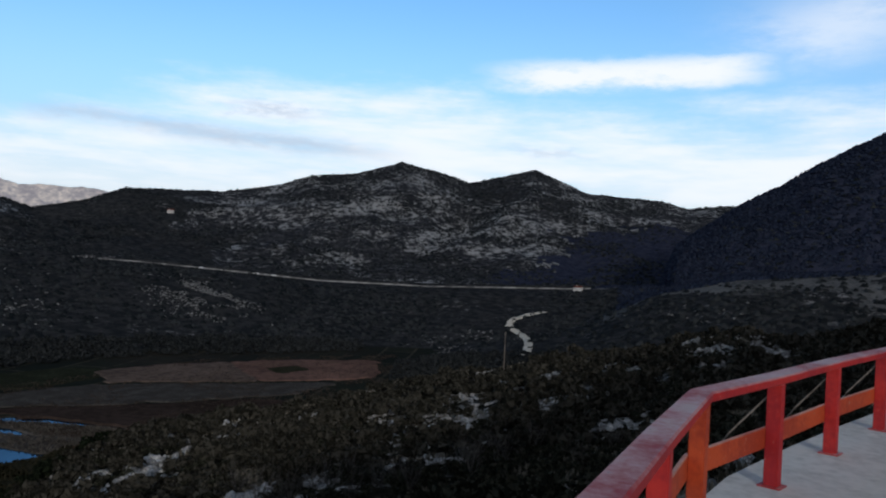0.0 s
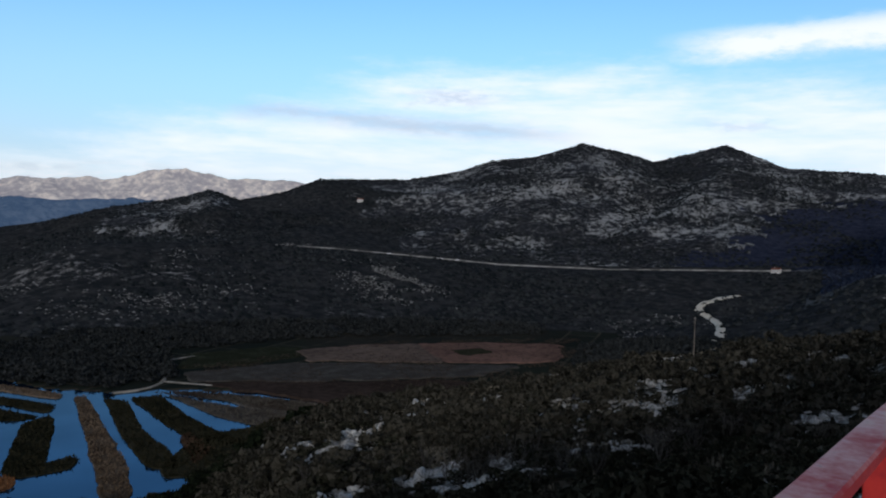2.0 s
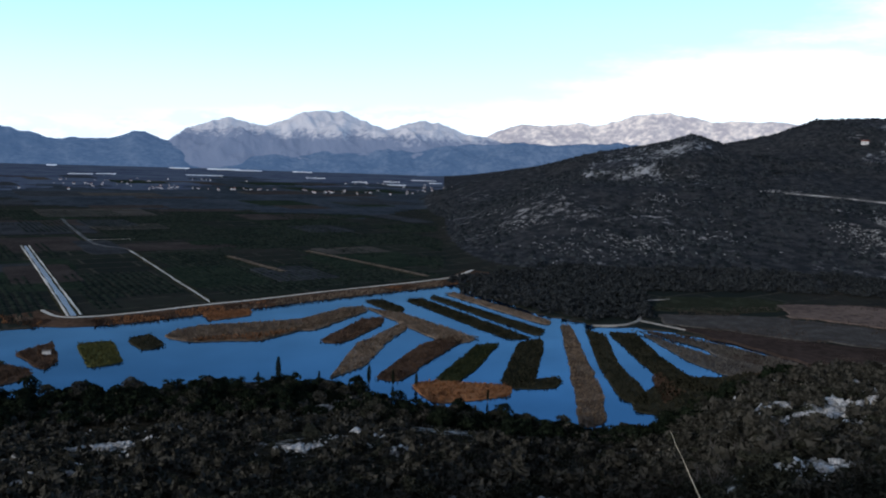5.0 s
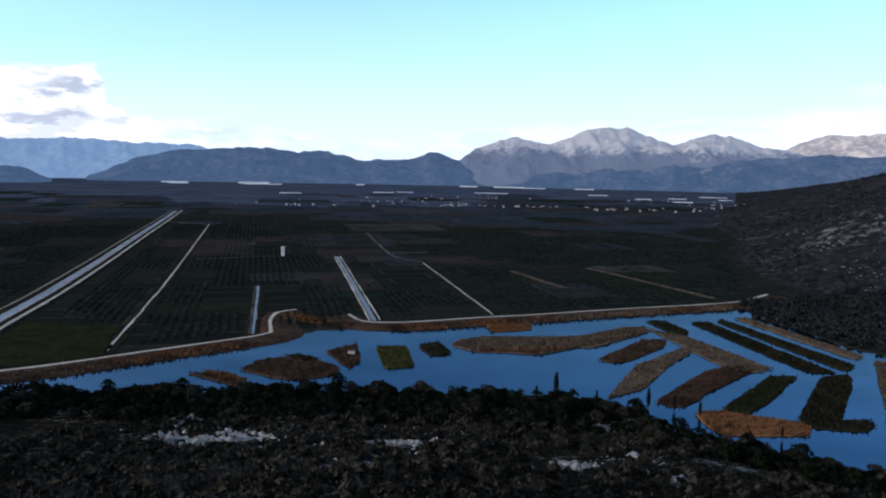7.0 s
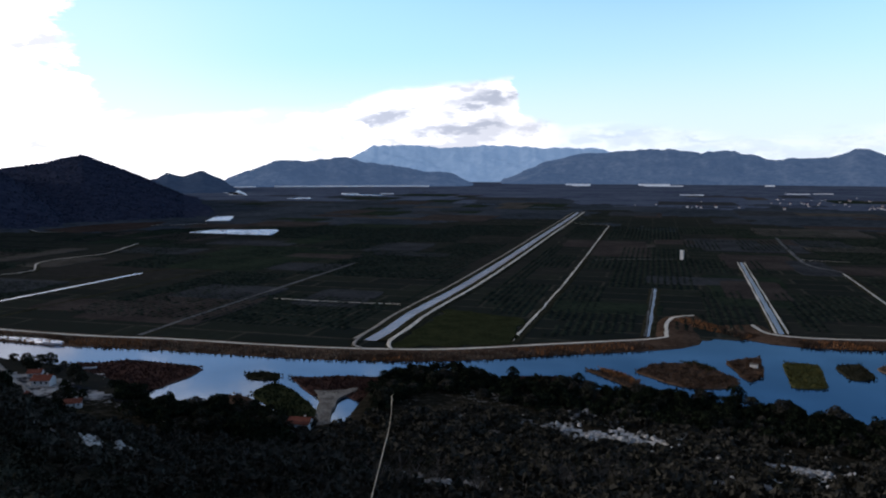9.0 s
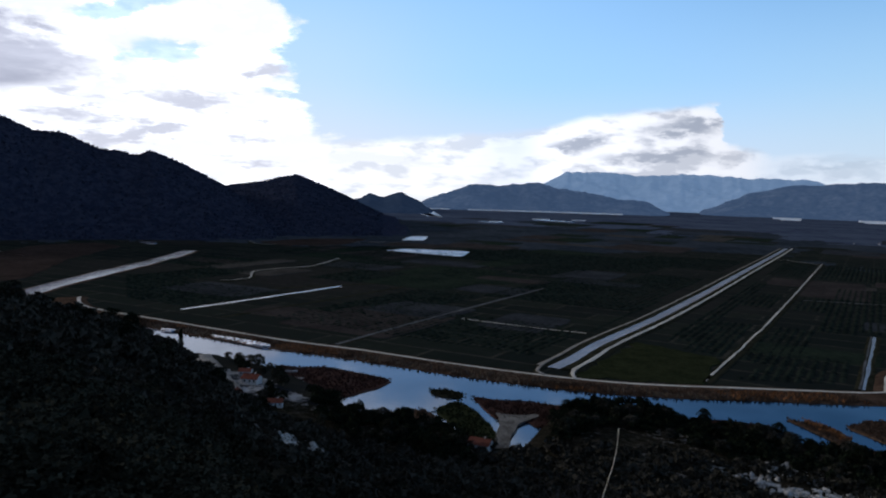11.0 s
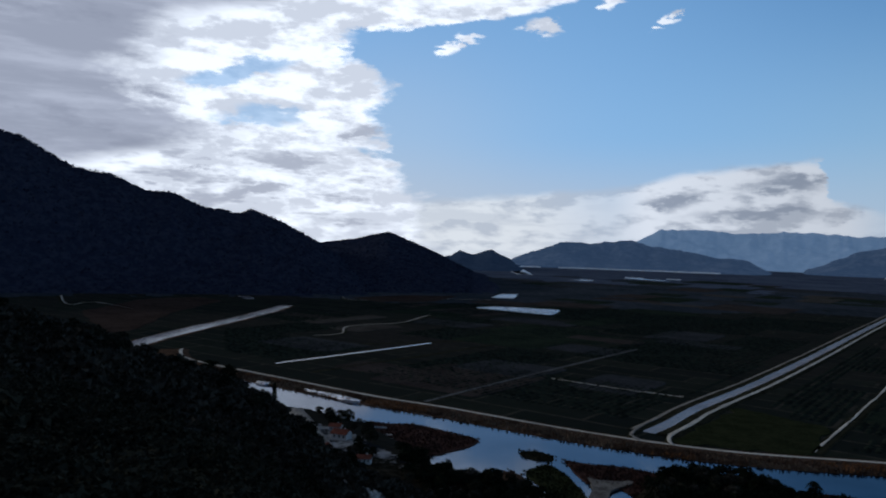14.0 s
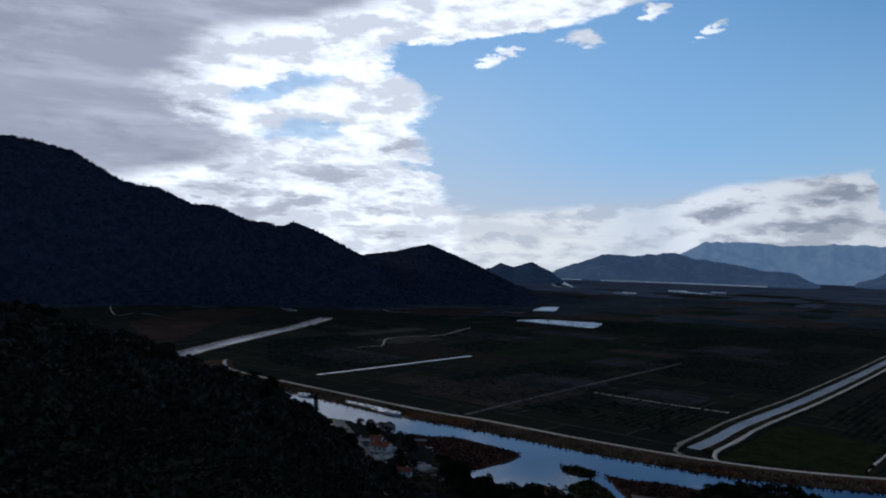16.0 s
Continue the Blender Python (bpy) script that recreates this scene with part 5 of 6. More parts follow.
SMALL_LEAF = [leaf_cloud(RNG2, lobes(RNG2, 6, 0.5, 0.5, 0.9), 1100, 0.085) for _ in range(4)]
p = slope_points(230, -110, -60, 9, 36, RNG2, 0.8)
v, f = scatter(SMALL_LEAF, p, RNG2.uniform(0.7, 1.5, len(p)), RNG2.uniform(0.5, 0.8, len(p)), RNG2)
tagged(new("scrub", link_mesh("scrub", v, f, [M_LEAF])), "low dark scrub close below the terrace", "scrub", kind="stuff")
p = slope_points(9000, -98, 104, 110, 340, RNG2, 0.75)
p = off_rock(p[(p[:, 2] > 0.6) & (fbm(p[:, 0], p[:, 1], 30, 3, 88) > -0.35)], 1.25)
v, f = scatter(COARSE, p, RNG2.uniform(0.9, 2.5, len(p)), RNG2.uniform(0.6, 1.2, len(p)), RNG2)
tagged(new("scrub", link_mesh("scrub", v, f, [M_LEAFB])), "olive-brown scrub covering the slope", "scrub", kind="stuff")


# dry grass between the rocks of the slope
M_HAY = mottled("dry_slope_grass", (0.062, 0.056, 0.044), (0.18, 0.162, 0.13), 7, 0.8, island=0.5)
p = np.vstack([slope_points(9000, 48, 96, 22, 150, RNG2, 0.9), slope_points(15000, 44, 101, 22, 330, RNG2, 0.8), slope_points(3500, -20, 44, 60, 260, RNG2, 0.8)])
p = p[(p[:, 2] > 1.0) & (fbm(p[:, 0], p[:, 1], 26, 4, 131) + RNG2.uniform(-0.25, 0.25, len(p)) > 0.06)]
tagged(new("dry_grass", tufts("dry_grass", p[:, :2], p[:, 2] - 0.1, 0.35, 1.0, M_HAY, RNG2)), "pale dry grass tufts between slope rocks", "grass", kind="stuff")

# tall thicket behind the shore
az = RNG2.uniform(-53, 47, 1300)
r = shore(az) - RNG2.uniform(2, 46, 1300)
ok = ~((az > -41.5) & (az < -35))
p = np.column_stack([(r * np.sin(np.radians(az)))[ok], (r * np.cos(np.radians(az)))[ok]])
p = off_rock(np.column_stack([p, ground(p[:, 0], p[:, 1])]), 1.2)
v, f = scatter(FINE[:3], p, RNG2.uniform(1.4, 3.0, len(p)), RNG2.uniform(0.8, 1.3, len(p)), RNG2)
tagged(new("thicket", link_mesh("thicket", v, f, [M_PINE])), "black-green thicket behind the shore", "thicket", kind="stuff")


def tiny_clump(rng):
    v = np.array([(1, 0, 0), (0.2, 0.95, 0), (-0.8, 0.5, 0), (-0.7, -0.7, 0), (0.4, -0.9, 0), (0.3, 0.2, 0.9), (-0.25, -0.1, 1.0)]) * rng.uniform(0.8, 1.2, (7, 1))
    f = np.array([(0, 1, 5), (1, 2, 6), (2, 3, 6), (3, 4, 6), (4, 0, 5), (1, 6, 5), (4, 5, 6)])
    return v, f


CLUMPS = [tiny_clump(RNG2) for _ in range(6)]


def hill_points(n, az0, az1, r0, r1, rng):
    az, r = rng.uniform(az0, az1, n), np.sqrt(rng.uniform(r0 ** 2, r1 ** 2, n))
    x, y = r * np.sin(np.radians(az)), r * np.cos(np.radians(az))
    return np.column_stack([x, y, ground(x, y)])


p = hill_points(90000, 20, 104, 560, 2200, RNG2)
bare = fbm(p[:, 0], p[:, 1], 130, 4, 93)
p = p[(p[:, 2] > 2.5) & (bare + RNG2.uniform(-0.35, 0.35, len(p)) < 0.05) & (np.abs(np.hypot(p[:, 0], p[:, 1]) - 1038) > 34)]
p[:, 2] -= 0.4
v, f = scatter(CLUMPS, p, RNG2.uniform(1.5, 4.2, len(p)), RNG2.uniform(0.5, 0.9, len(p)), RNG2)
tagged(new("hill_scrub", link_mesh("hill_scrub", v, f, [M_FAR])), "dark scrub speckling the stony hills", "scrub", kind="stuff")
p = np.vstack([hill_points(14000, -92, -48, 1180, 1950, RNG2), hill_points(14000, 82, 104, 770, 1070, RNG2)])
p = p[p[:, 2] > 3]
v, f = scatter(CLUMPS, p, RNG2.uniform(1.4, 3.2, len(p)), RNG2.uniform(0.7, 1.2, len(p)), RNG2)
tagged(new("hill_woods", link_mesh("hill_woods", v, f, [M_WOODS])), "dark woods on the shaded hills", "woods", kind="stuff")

# scree and pale rock on the far slopes: plan centre, spread, how many
SCREES = ((648, 507, 24, 620), (669, 550, 22, 360), (622, 467, 18, 200), (412, 606, 20, 120), (493, 577, 20, 120), (533, 705, 22, 140), (610, 470, 26, 100), (428, 880, 30, 130), (370, 739, 22, 120), (350, 600, 26, 140), (430, 600, 34, 200), (534, 673, 40, 140), (784, 1020, 40, 120), (1300, 640, 70, 260),
          (1500, 700, 80, 240), (1340, 760, 60, 160), (700, 240, 22, 120), (650, 240, 18, 70), (650, 16, 40, 150), (1226, 807, 60, 160))
q = np.vstack([np.column_stack([RNG2.normal(x, s, k * n), RNG2.normal(y, s, k * n)]) for x, y, s, n, k in [(*q, 2 if q[3] > 190 else 1) for q in SCREES]])
q = q[fbm(q[:, 0], q[:, 1], 24, 3, 57) > -0.05]
q = np.column_stack([q, ground(q[:, 0], q[:, 1])])
v, f = scatter(PEBBLES, q, RNG2.uniform(0.4, 1.7, len(q)) ** 1.2, RNG2.uniform(0.3, 0.7, len(q)), RNG2)
tagged(new("scree", link_mesh("scree", v, f, [M_SCREE])), "pale scree and rock on the hillsides", "rock", kind="stuff")

# groves at the foot of the hill and in the valley
p = np.vstack([inside(((202, 520), (260, 545), (345, 530), (330, 460), (275, 372), (236, 366), (214, 402), (196, 470)), 900, RNG2),
               inside(((400, 440), (480, 400), (600, 300), (640, 320), (560, 420), (430, 500)), 700, RNG2),
               inside(((300, 460), (400, 435), (430, 500), (300, 560)), 500, RNG2),
               inside(((470, 215), (560, 250), (620, 230), (560, 120), (480, 140)), 500, RNG2)])
p = np.column_stack([p, ground(p[:, 0], p[:, 1]) - 0.3])
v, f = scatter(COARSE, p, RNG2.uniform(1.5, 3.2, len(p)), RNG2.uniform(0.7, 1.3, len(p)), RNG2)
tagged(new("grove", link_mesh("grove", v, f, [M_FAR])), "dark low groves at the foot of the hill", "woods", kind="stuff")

M_ORCHARD = mottled("citrus_leaves", (0.009, 0.0125, 0.0105), (0.021, 0.027, 0.020), 60, 4, 1.0, spec=0.0, island=0.4)
# orchard rows on the plain, laid along the canal
ax = np.array([-0.238, 0.971])
bx = np.array([0.971, 0.238])
rows = []
for j in range(-150, 107):
    t = np.arange(0, 1100, 2.9)
    t = t + RNG2.uniform(-0.8, 0.8, len(t))
    q = np.array([-60.0, 380.0]) + bx * (j * 4.9) + ax * t[:, None]
    plot = vnoise(np.full(len(t), np.floor(j / 13.0)) * 3.7, np.floor(t / 95.0) * 5.3 + 0.5, 5)
    rows.append(q[(plot > 0.42)])
q = np.vstack(rows)
r, az = np.hypot(q[:, 0], q[:, 1]), np.degrees(np.arctan2(q[:, 0], q[:, 1]))
cx = -219 + (q[:, 1] - 310) * -0.247
ok = (r > marsh_end(az) + 22) & (np.abs(q[:, 0] - cx - 4) > 24) & (az > -66) & (az < 21) & (r < 1150)
for (x0, y0), (x1, y1), w in (((-156, 349), (-340, 1111), 7), ((-99, 395), (-135, 555), 10), ((-38, 436), (-144, 918), 10), ((34, 461), (-94, 1013), 7), ((-528, 428), (-495, 258), 9), ((216, 548), (137, 714), 10)):
    d = np.array([x1 - x0, y1 - y0], dtype=float)
    ln = np.linalg.norm(d)
    rel = q - [x0, y0]
    along, off = rel @ d / ln, np.abs(rel[:, 0] * d[1] - rel[:, 1] * d[0]) / ln
    ok &= ~((off < w) & (along > -15) & (along < ln + 15))
ok &= ~((q[:, 0] > -235) & (q[:, 0] < -150) & (q[:, 1] < 415))
q = q[ok]
q = np.column_stack([q, np.full(len(q), 0.4)])
v, f = scatter(CLUMPS, q, RNG2.uniform(1.4, 2.5, len(q)), RNG2.uniform(0.3, 0.55, len(q)), RNG2)
tagged(new("orchard", link_mesh("orchard", v, f, [M_ORCHARD])), "rows of dark low citrus trees on the plain", "orchard", kind="stuff")


# ---- trees ----
def tree_kind(rng, tall, wide, leaves, mat, label):
    """Meshes for a broadleaf tree: trunk, limbs, crown."""
    trunk = tube([(0, 0, -0.4), (0.1, 0.05, tall * 0.25), (0.0, 0.2, tall * 0.55)], [0.28, 0.22, 0.13], 7)
    limbs = []
    tops = []
    for i in range(5):
        a = i * 1.257 + rng.uniform(-0.4, 0.4)
        e = np.array([math.cos(a) * wide * 0.55, math.sin(a) * wide * 0.55, tall * rng.uniform(0.45, 0.8)])
        limbs.append(tube([(0.05, 0.1, tall * rng.uniform(0.3, 0.5)), e * [0.5, 0.5, 0.85], e], [0.12, 0.08, 0.03], 5))
        tops.append((*e, wide * rng.uniform(0.35, 0.55), tall * rng.uniform(0.16, 0.26)))
    tops.append((0, 0, tall * 0.8, wide * 0.55, tall * 0.22))
    for i in range(5):
        a = i * 1.257 + 0.6
        tops.append((math.cos(a) * wide * 0.5, math.sin(a) * wide * 0.5, tall * rng.uniform(0.2, 0.4), wide * rng.uniform(0.35, 0.5), tall * 0.22))
    crown = leaf_cloud(rng, tops, leaves, 0.75)
    return (link_mesh("trunk", *trunk, [M_BARK]), link_mesh("limbs", *join(limbs), [M_BARK]), link_mesh("crown", *crown, [mat]), label)


TREES = [tree_kind(RNG2, 8, 4.2, 900, M_LEAF, "dark evergreen broadleaf tree near the shore"), tree_kind(RNG2, 9, 4.6, 950, M_PINE, "dark bushy tree at the foot of the slope"),
         tree_kind(RNG2, 6.5, 4.4, 800, M_LEAFB, "dull brown-green tree near the shore")]


YARD = np.array([(-349, 194), (-328, 185), (-308, 177), (-290, 170), (-276, 164)])


def put_tree(x, y, s, k):
    if np.hypot(*(YARD - (x, y)).T).min() < 11:   # the yard by the moorings is bare
        return
    t, l, c, label = TREES[k]
    ob = tagged(new("tree"), label, "tree", "trees along the shore")
    ob.matrix_basis = Matrix.Translation((x, y, max(z_at(x, y), 0.2))) @ Matrix.Rotation(RNG2.uniform(0, 6.28), 4, "Z") @ Matrix.Diagonal((s, s, s * RNG2.uniform(0.85, 1.15), 1))
    part("trunk", t, ob)
    part("limbs", l, ob)
    part("crown", c, ob)


for i in range(165):
    a = RNG2.uniform(-52, 27)
    if -41 < a < -35:
        continue
    r = float(shore(a)) - RNG2.uniform(3, 44)
    put_tree(r * math.sin(radians(a)), r * math.cos(radians(a)), RNG2.uniform(0.4, 0.85), int(RNG2.integers(0, 3)))
for i in range(30):
    a = RNG2.uniform(-68, -51)
    r = float(shore(a)) - RNG2.uniform(24, 110)
    put_tree(r * math.sin(radians(a)), r * math.cos(radians(a)), RNG2.uniform(0.35, 0.75), int(RNG2.integers(0, 3)))
for i in range(20):
    a = RNG2.uniform(26, 47)
    r = float(shore(a)) - RNG2.uniform(2, 22)
    put_tree(r * math.sin(radians(a)), r * math.cos(radians(a)), RNG2.uniform(0.45, 0.8), int(RNG2.integers(0, 3)))
for i in range(80):
    a = RNG2.uniform(-88, -56)
    r = float(near_crest(a)[0]) - RNG2.uniform(-6, 60)
    put_tree(r * math.sin(radians(a)), r * math.cos(radians(a)), RNG2.uniform(0.35, 0.7), int(RNG2.integers(0, 3)))

cyp = leaf_cloud(RNG2, [(0, 0, 1.0 + i * 0.95, 0.95 * math.sin(math.pi * (0.12 + 0.8 * (i + 1) / 10.5)) + 0.1, 0.9) for i in range(9)], 700, 0.5)
cyp_crown, cyp_trunk = link_mesh("crown", *cyp, [M_PINE]), link_mesh("trunk", *tube([(0, 0, -0.4), (0, 0, 4), (0, 0, 8)], [0.2, 0.12, 0.03], 6), [M_BARK])
for x, y, s in ((45, 293, 0.95), (79, 284, 0.75), (60, 288, 0.5), (88, 281, 0.6), (96, 276, 0.55), (37, 290, 0.5), (-368, 192, 1.2), (-137, 268, 0.6), (-158, 262, 0.5), (-231, 180, 0.45), (-225, 182, 0.55), (116, 252, 0.45)):
    ob = tagged(new("cypress"), "slender dark cypress tree by the water", "cypress", "cypresses by the water")
    ob.matrix_basis = Matrix.Translation((x, y, max(z_at(x, y), 0.2))) @ Matrix.Rotation(x, 4, "Z") @ Matrix.Diagonal((s, s, s * 1.1, 1))
    part("crown", cyp_crown, ob)
    part("trunk", cyp_trunk, ob)


def bare_kind(rng):
    pieces = []
    for i in range(11):
        a, lean = rng.uniform(0, 6.28), rng.uniform(0.15, 0.7)
        h = rng.uniform(2.0, 4.2)
        d = np.array([math.cos(a) * lean, math.sin(a) * lean, 1.0])
        pth = [np.zeros(3), d * h * 0.5 + rng.normal(size=3) * 0.1, d * h + rng.normal(size=3) * 0.25]
        pieces.append(tube(pth, [0.05, 0.035, 0.01], 3))
        for j in range(5):
            st = pth[1] + (pth[2] - pth[1]) * rng.uniform(0, 0.9)
            en = st + (d + rng.normal(size=3) * 0.5) * rng.uniform(0.5, 1.2)
            pieces.append(tube([st, (st + en) / 2 + rng.normal(size=3) * 0.06, en], [0.022, 0.015, 0.006], 3))
    return link_mesh("branches", *join(pieces), [M_TWIG])


M_TWIG = mottled("grey_twigs", (0.05, 0.045, 0.04), (0.12, 0.108, 0.10), 3, 0.3, 0.9)
BARE = [bare_kind(RNG2) for _ in range(4)]
for i in range(120):
    c = ((-55, 140), (-47, 158), (-70, 128), (-90, 122), (-38, 120), (60, 92), (96, 52), (110, 30))[i % 8]
    x, y = RNG2.normal(c[0], 11), RNG2.normal(c[1], 9)
    ob = tagged(new("bare_shrub", BARE[i % 4]), "leafless grey shrub with thin upright twigs", "shrub", "leafless shrubs")
    s = RNG2.uniform(0.6, 1.2)
    ob.matrix_basis = Matrix.Translation((x, y, z_at(x, y) - 0.1)) @ Matrix.Rotation(RNG2.uniform(0, 6.28), 4, "Z") @ Matrix.Diagonal((s, s, s, 1))


railing = tagged(new("railing"), "weathered red painted railing along the concrete terrace", "railing")
part("top_rail", sweep("top_rail", RAIL, 0.165, 0.07, FLOOR + 0.84, M_RED, 0.012), railing, "bleached pinkish red handrail")
part("lower_board", sweep("lower_board", [(x - (0.075 if x < -1.4 else 0), y + (0.075 if x > -1.4 else 0)) for x, y in RAIL], 0.035, 0.17, FLOOR + 0.30, M_ORNG, 0.006), railing, "orange-red lower board")
for i, (x, y) in enumerate(RAIL):
    post = part("post", box_mesh("post", (-0.055, -0.055, 0), (0.055, 0.055, 0.838), M_ORNG if x == 5.48 else M_RED, 0.008), railing)
    a, b = RAIL[max(i - 1, 0)], RAIL[min(i + 1, len(RAIL) - 1)]
    post.matrix_basis = Matrix.Translation((x, y, FLOOR)) @ Matrix.Rotation(math.atan2(b[1] - a[1], b[0] - a[0]), 4, "Z")
    part("brace", link_mesh("brace", *tube([(0.02, 0.05, 0.74), (-0.16, 0.30, 0.40), (-0.30, 0.50, 0.02)], [0.008, 0.008, 0.008], 6), [M_WOOD]), post, "thin grey brace")
    foot = part("foot_plate", box_mesh("foot_plate", (-0.09, -0.09, 0), (0.09, 0.09, 0.012), M_RED, 0.003), post)


# two dry stalks standing up close below the terrace
def stalk(points, thick):
    p = np.array(points)
    v = tube(p, np.linspace(thick, thick * 0.35, len(p)), 6)
    ob = tagged(new("dry_stalk"), "thin pale dry plant stalk leaning over the slope", "plant stalk")
    part("stem", link_mesh("stem", *v, [M_STRAW]), ob)
    top = p[-1]
    for k in range(4):
        q = p[-1] + (p[-2] - p[-1]) * (0.12 * k)
        part("twig", link_mesh("twig", *tube([q, q + np.array([0.003 * (-1) ** k, 0.001, 0.004])], [thick * 0.5, thick * 0.2], 4), [M_STRAW]), ob)


stalk([(-1.90, 1.48, z_at(-1.90, 1.48) - 0.1), (-1.80, 1.55, 88.75), (-1.717, 1.605, 89.175), (-1.696, 1.62, 89.275), (-1.684, 1.629, 89.333), (-1.679, 1.633, 89.376), (-1.678, 1.635, 89.42)], 0.0018)
stalk([(3.75, 3.95, z_at(3.75, 3.95) - 0.1), (3.50, 4.13, 87.1), (3.37, 4.235, 87.625), (3.30, 4.295, 87.80), (3.25, 4.335, 87.93), (3.21, 4.365, 88.02), (3.176, 4.395, 88.12)], 0.0035)


# ---- buildings ----
def house_kind(w, d, h, roof_h, near):
    """Meshes of a small house: walls, gable roof, door and windows."""
    bm = bmesh.new()
    base = [bm.verts.new((sx * w / 2, sy * d / 2, -1.0)) for sx, sy in ((-1, -1), (1, -1), (1, 1), (-1, 1))]
    top = [bm.verts.new((sx * w / 2, sy * d / 2, h)) for sx, sy in ((-1, -1), (1, -1), (1, 1), (-1, 1))]
    g = [bm.verts.new((-w / 2, 0, h + roof_h)), bm.verts.new((w / 2, 0, h + roof_h))]
    bm.faces.new((base[0], base[1], top[1], top[0]))
    bm.faces.new((base[2], base[3], top[3], top[2]))
    bm.faces.new((base[1], base[2], top[2], g[1], top[1]))
    bm.faces.new((base[3], base[0], top[0], g[0], top[3]))
    bmesh.ops.recalc_face_normals(bm, faces=bm.faces)
    wall = bpy.data.meshes.new("wall")
    bm.to_mesh(wall)
    bm.free()
    wall.materials.append(M_FARWALL)
    bm = bmesh.new()
    o, k = 0.45, roof_h / (d / 2)
    for s in (-1, 1):
        q = [(-w / 2 - o, s * (d / 2 + o), h - k * o), (w / 2 + o, s * (d / 2 + o), h - k * o), (w / 2 + o, 0, h + roof_h), (-w / 2 - o, 0, h + roof_h)]
        lo = [bm.verts.new((x, y, z + 0.02)) for x, y, z in q]
        hi = [bm.verts.new((x, y, z + 0.24)) for x, y, z in q]
        bm.faces.new(lo)
        bm.faces.new(hi)
        for i in range(4):
            bm.faces.new((lo[i], lo[(i + 1) % 4], hi[(i + 1) % 4], hi[i]))
    bmesh.ops.recalc_face_normals(bm, faces=bm.faces)
    roof = bpy.data.meshes.new("roof")
    bm.to_mesh(roof)
    bm.free()
    roof.materials.append(M_TILE)
    bits = [("wall", wall, (0, 0, 0)), ("roof", roof, (0, 0, 0))]
    if near:
        pane = box_mesh("window", (-0.5, -0.04, 0), (0.5, 0.04, 1.2), M_GLASS)
        door = box_mesh("door", (-0.5, -0.04, 0), (0.5, 0.04, 2.05), M_WOOD)
        for s in (-1, 1):
            for x in (-w * 0.28, w * 0.05, w * 0.33):
                bits.append(("window", pane, (x, s * (d / 2 + 0.01), h * 0.45)))
        bits.append(("door", door, (-w * 0.12, d / 2 + 0.02, 0)))
        bits.append(("chimney", box_mesh("chimney", (-0.3, -0.3, 0), (0.3, 0.3, 1.2), M_WALL), (w * 0.2, 0.5, h + roof_h - 0.4)))
    return bits


def put_house(bits, x, y, turn, s, label, group=""):
    ob = tagged(new("house"), label, "house", group)
    ob.matrix_basis = Matrix.Translation((x, y, max(z_at(x, y), 0.5))) @ Matrix.Rotation(radians(turn), 4, "Z") @ Matrix.Diagonal((s, s, s, 1))
    for name, me, at in bits:
        part(name, me, ob).location = at
    return ob


NEAR_HOUSES = [house_kind(9, 7, 3.4, 1.8, True), house_kind(11, 7.5, 5.2, 2.0, True)]
for x, y, turn, s, k in ((-284, 181, 30, 0.8, 0), (-264, 160, -20, 0.8, 0), (-166, 196, 20, 0.8, 0), (-300, 188, 40, 0.6, 0), (-244, 166, 50, 0.6, 0)):
    put_house(NEAR_HOUSES[k], x, y, turn, s, "small white house with a red tiled roof", "houses by the river")
put_house(NEAR_HOUSES[1], 985, 190, 80, 0.9, "pale roadside house with a red roof")
put_house(NEAR_HOUSES[1], 1309, 1128, 130, 1.2, "white house alone on the hill")
VILLAGE = [house_kind(10, 8, 5.5, 1.8, False), house_kind(14, 9, 4.0, 1.6, False), house_kind(9, 9, 7.0, 2.0, False)]
for i in range(130):
    c = ((-207, 1943), (-82, 2150), (61, 1793), (156, 1836), (246, 1798), (372, 1723), (595, 1841), (800, 2080), (-327, 1684), (-48, 1894), (16, 1804), (690, 1900), (480, 1780), (700, 2300), (120, 2300))[i % 15]
    x, y = RNG2.normal(c[0], 85), RNG2.normal(c[1], 28)
    put_house(VILLAGE[i % 3], x, y, RNG2.uniform(-30, 30), RNG2.uniform(0.22, 0.5), "distant white village house with a red roof", "village houses on the plain")
tower = tagged(new("tower"), "slender white tower on the plain", "tower")
tower.location = (-157, 745, 0.5)
part("shaft", box_mesh("shaft", (-1.6, -1.6, -0.5), (1.6, 1.6, 8.5), M_WALL, 0.1), tower)
part("roof", box_mesh("roof", (-2.0, -2.0, 8.5), (2.0, 2.0, 8.9), M_WALL, 0.1), tower)

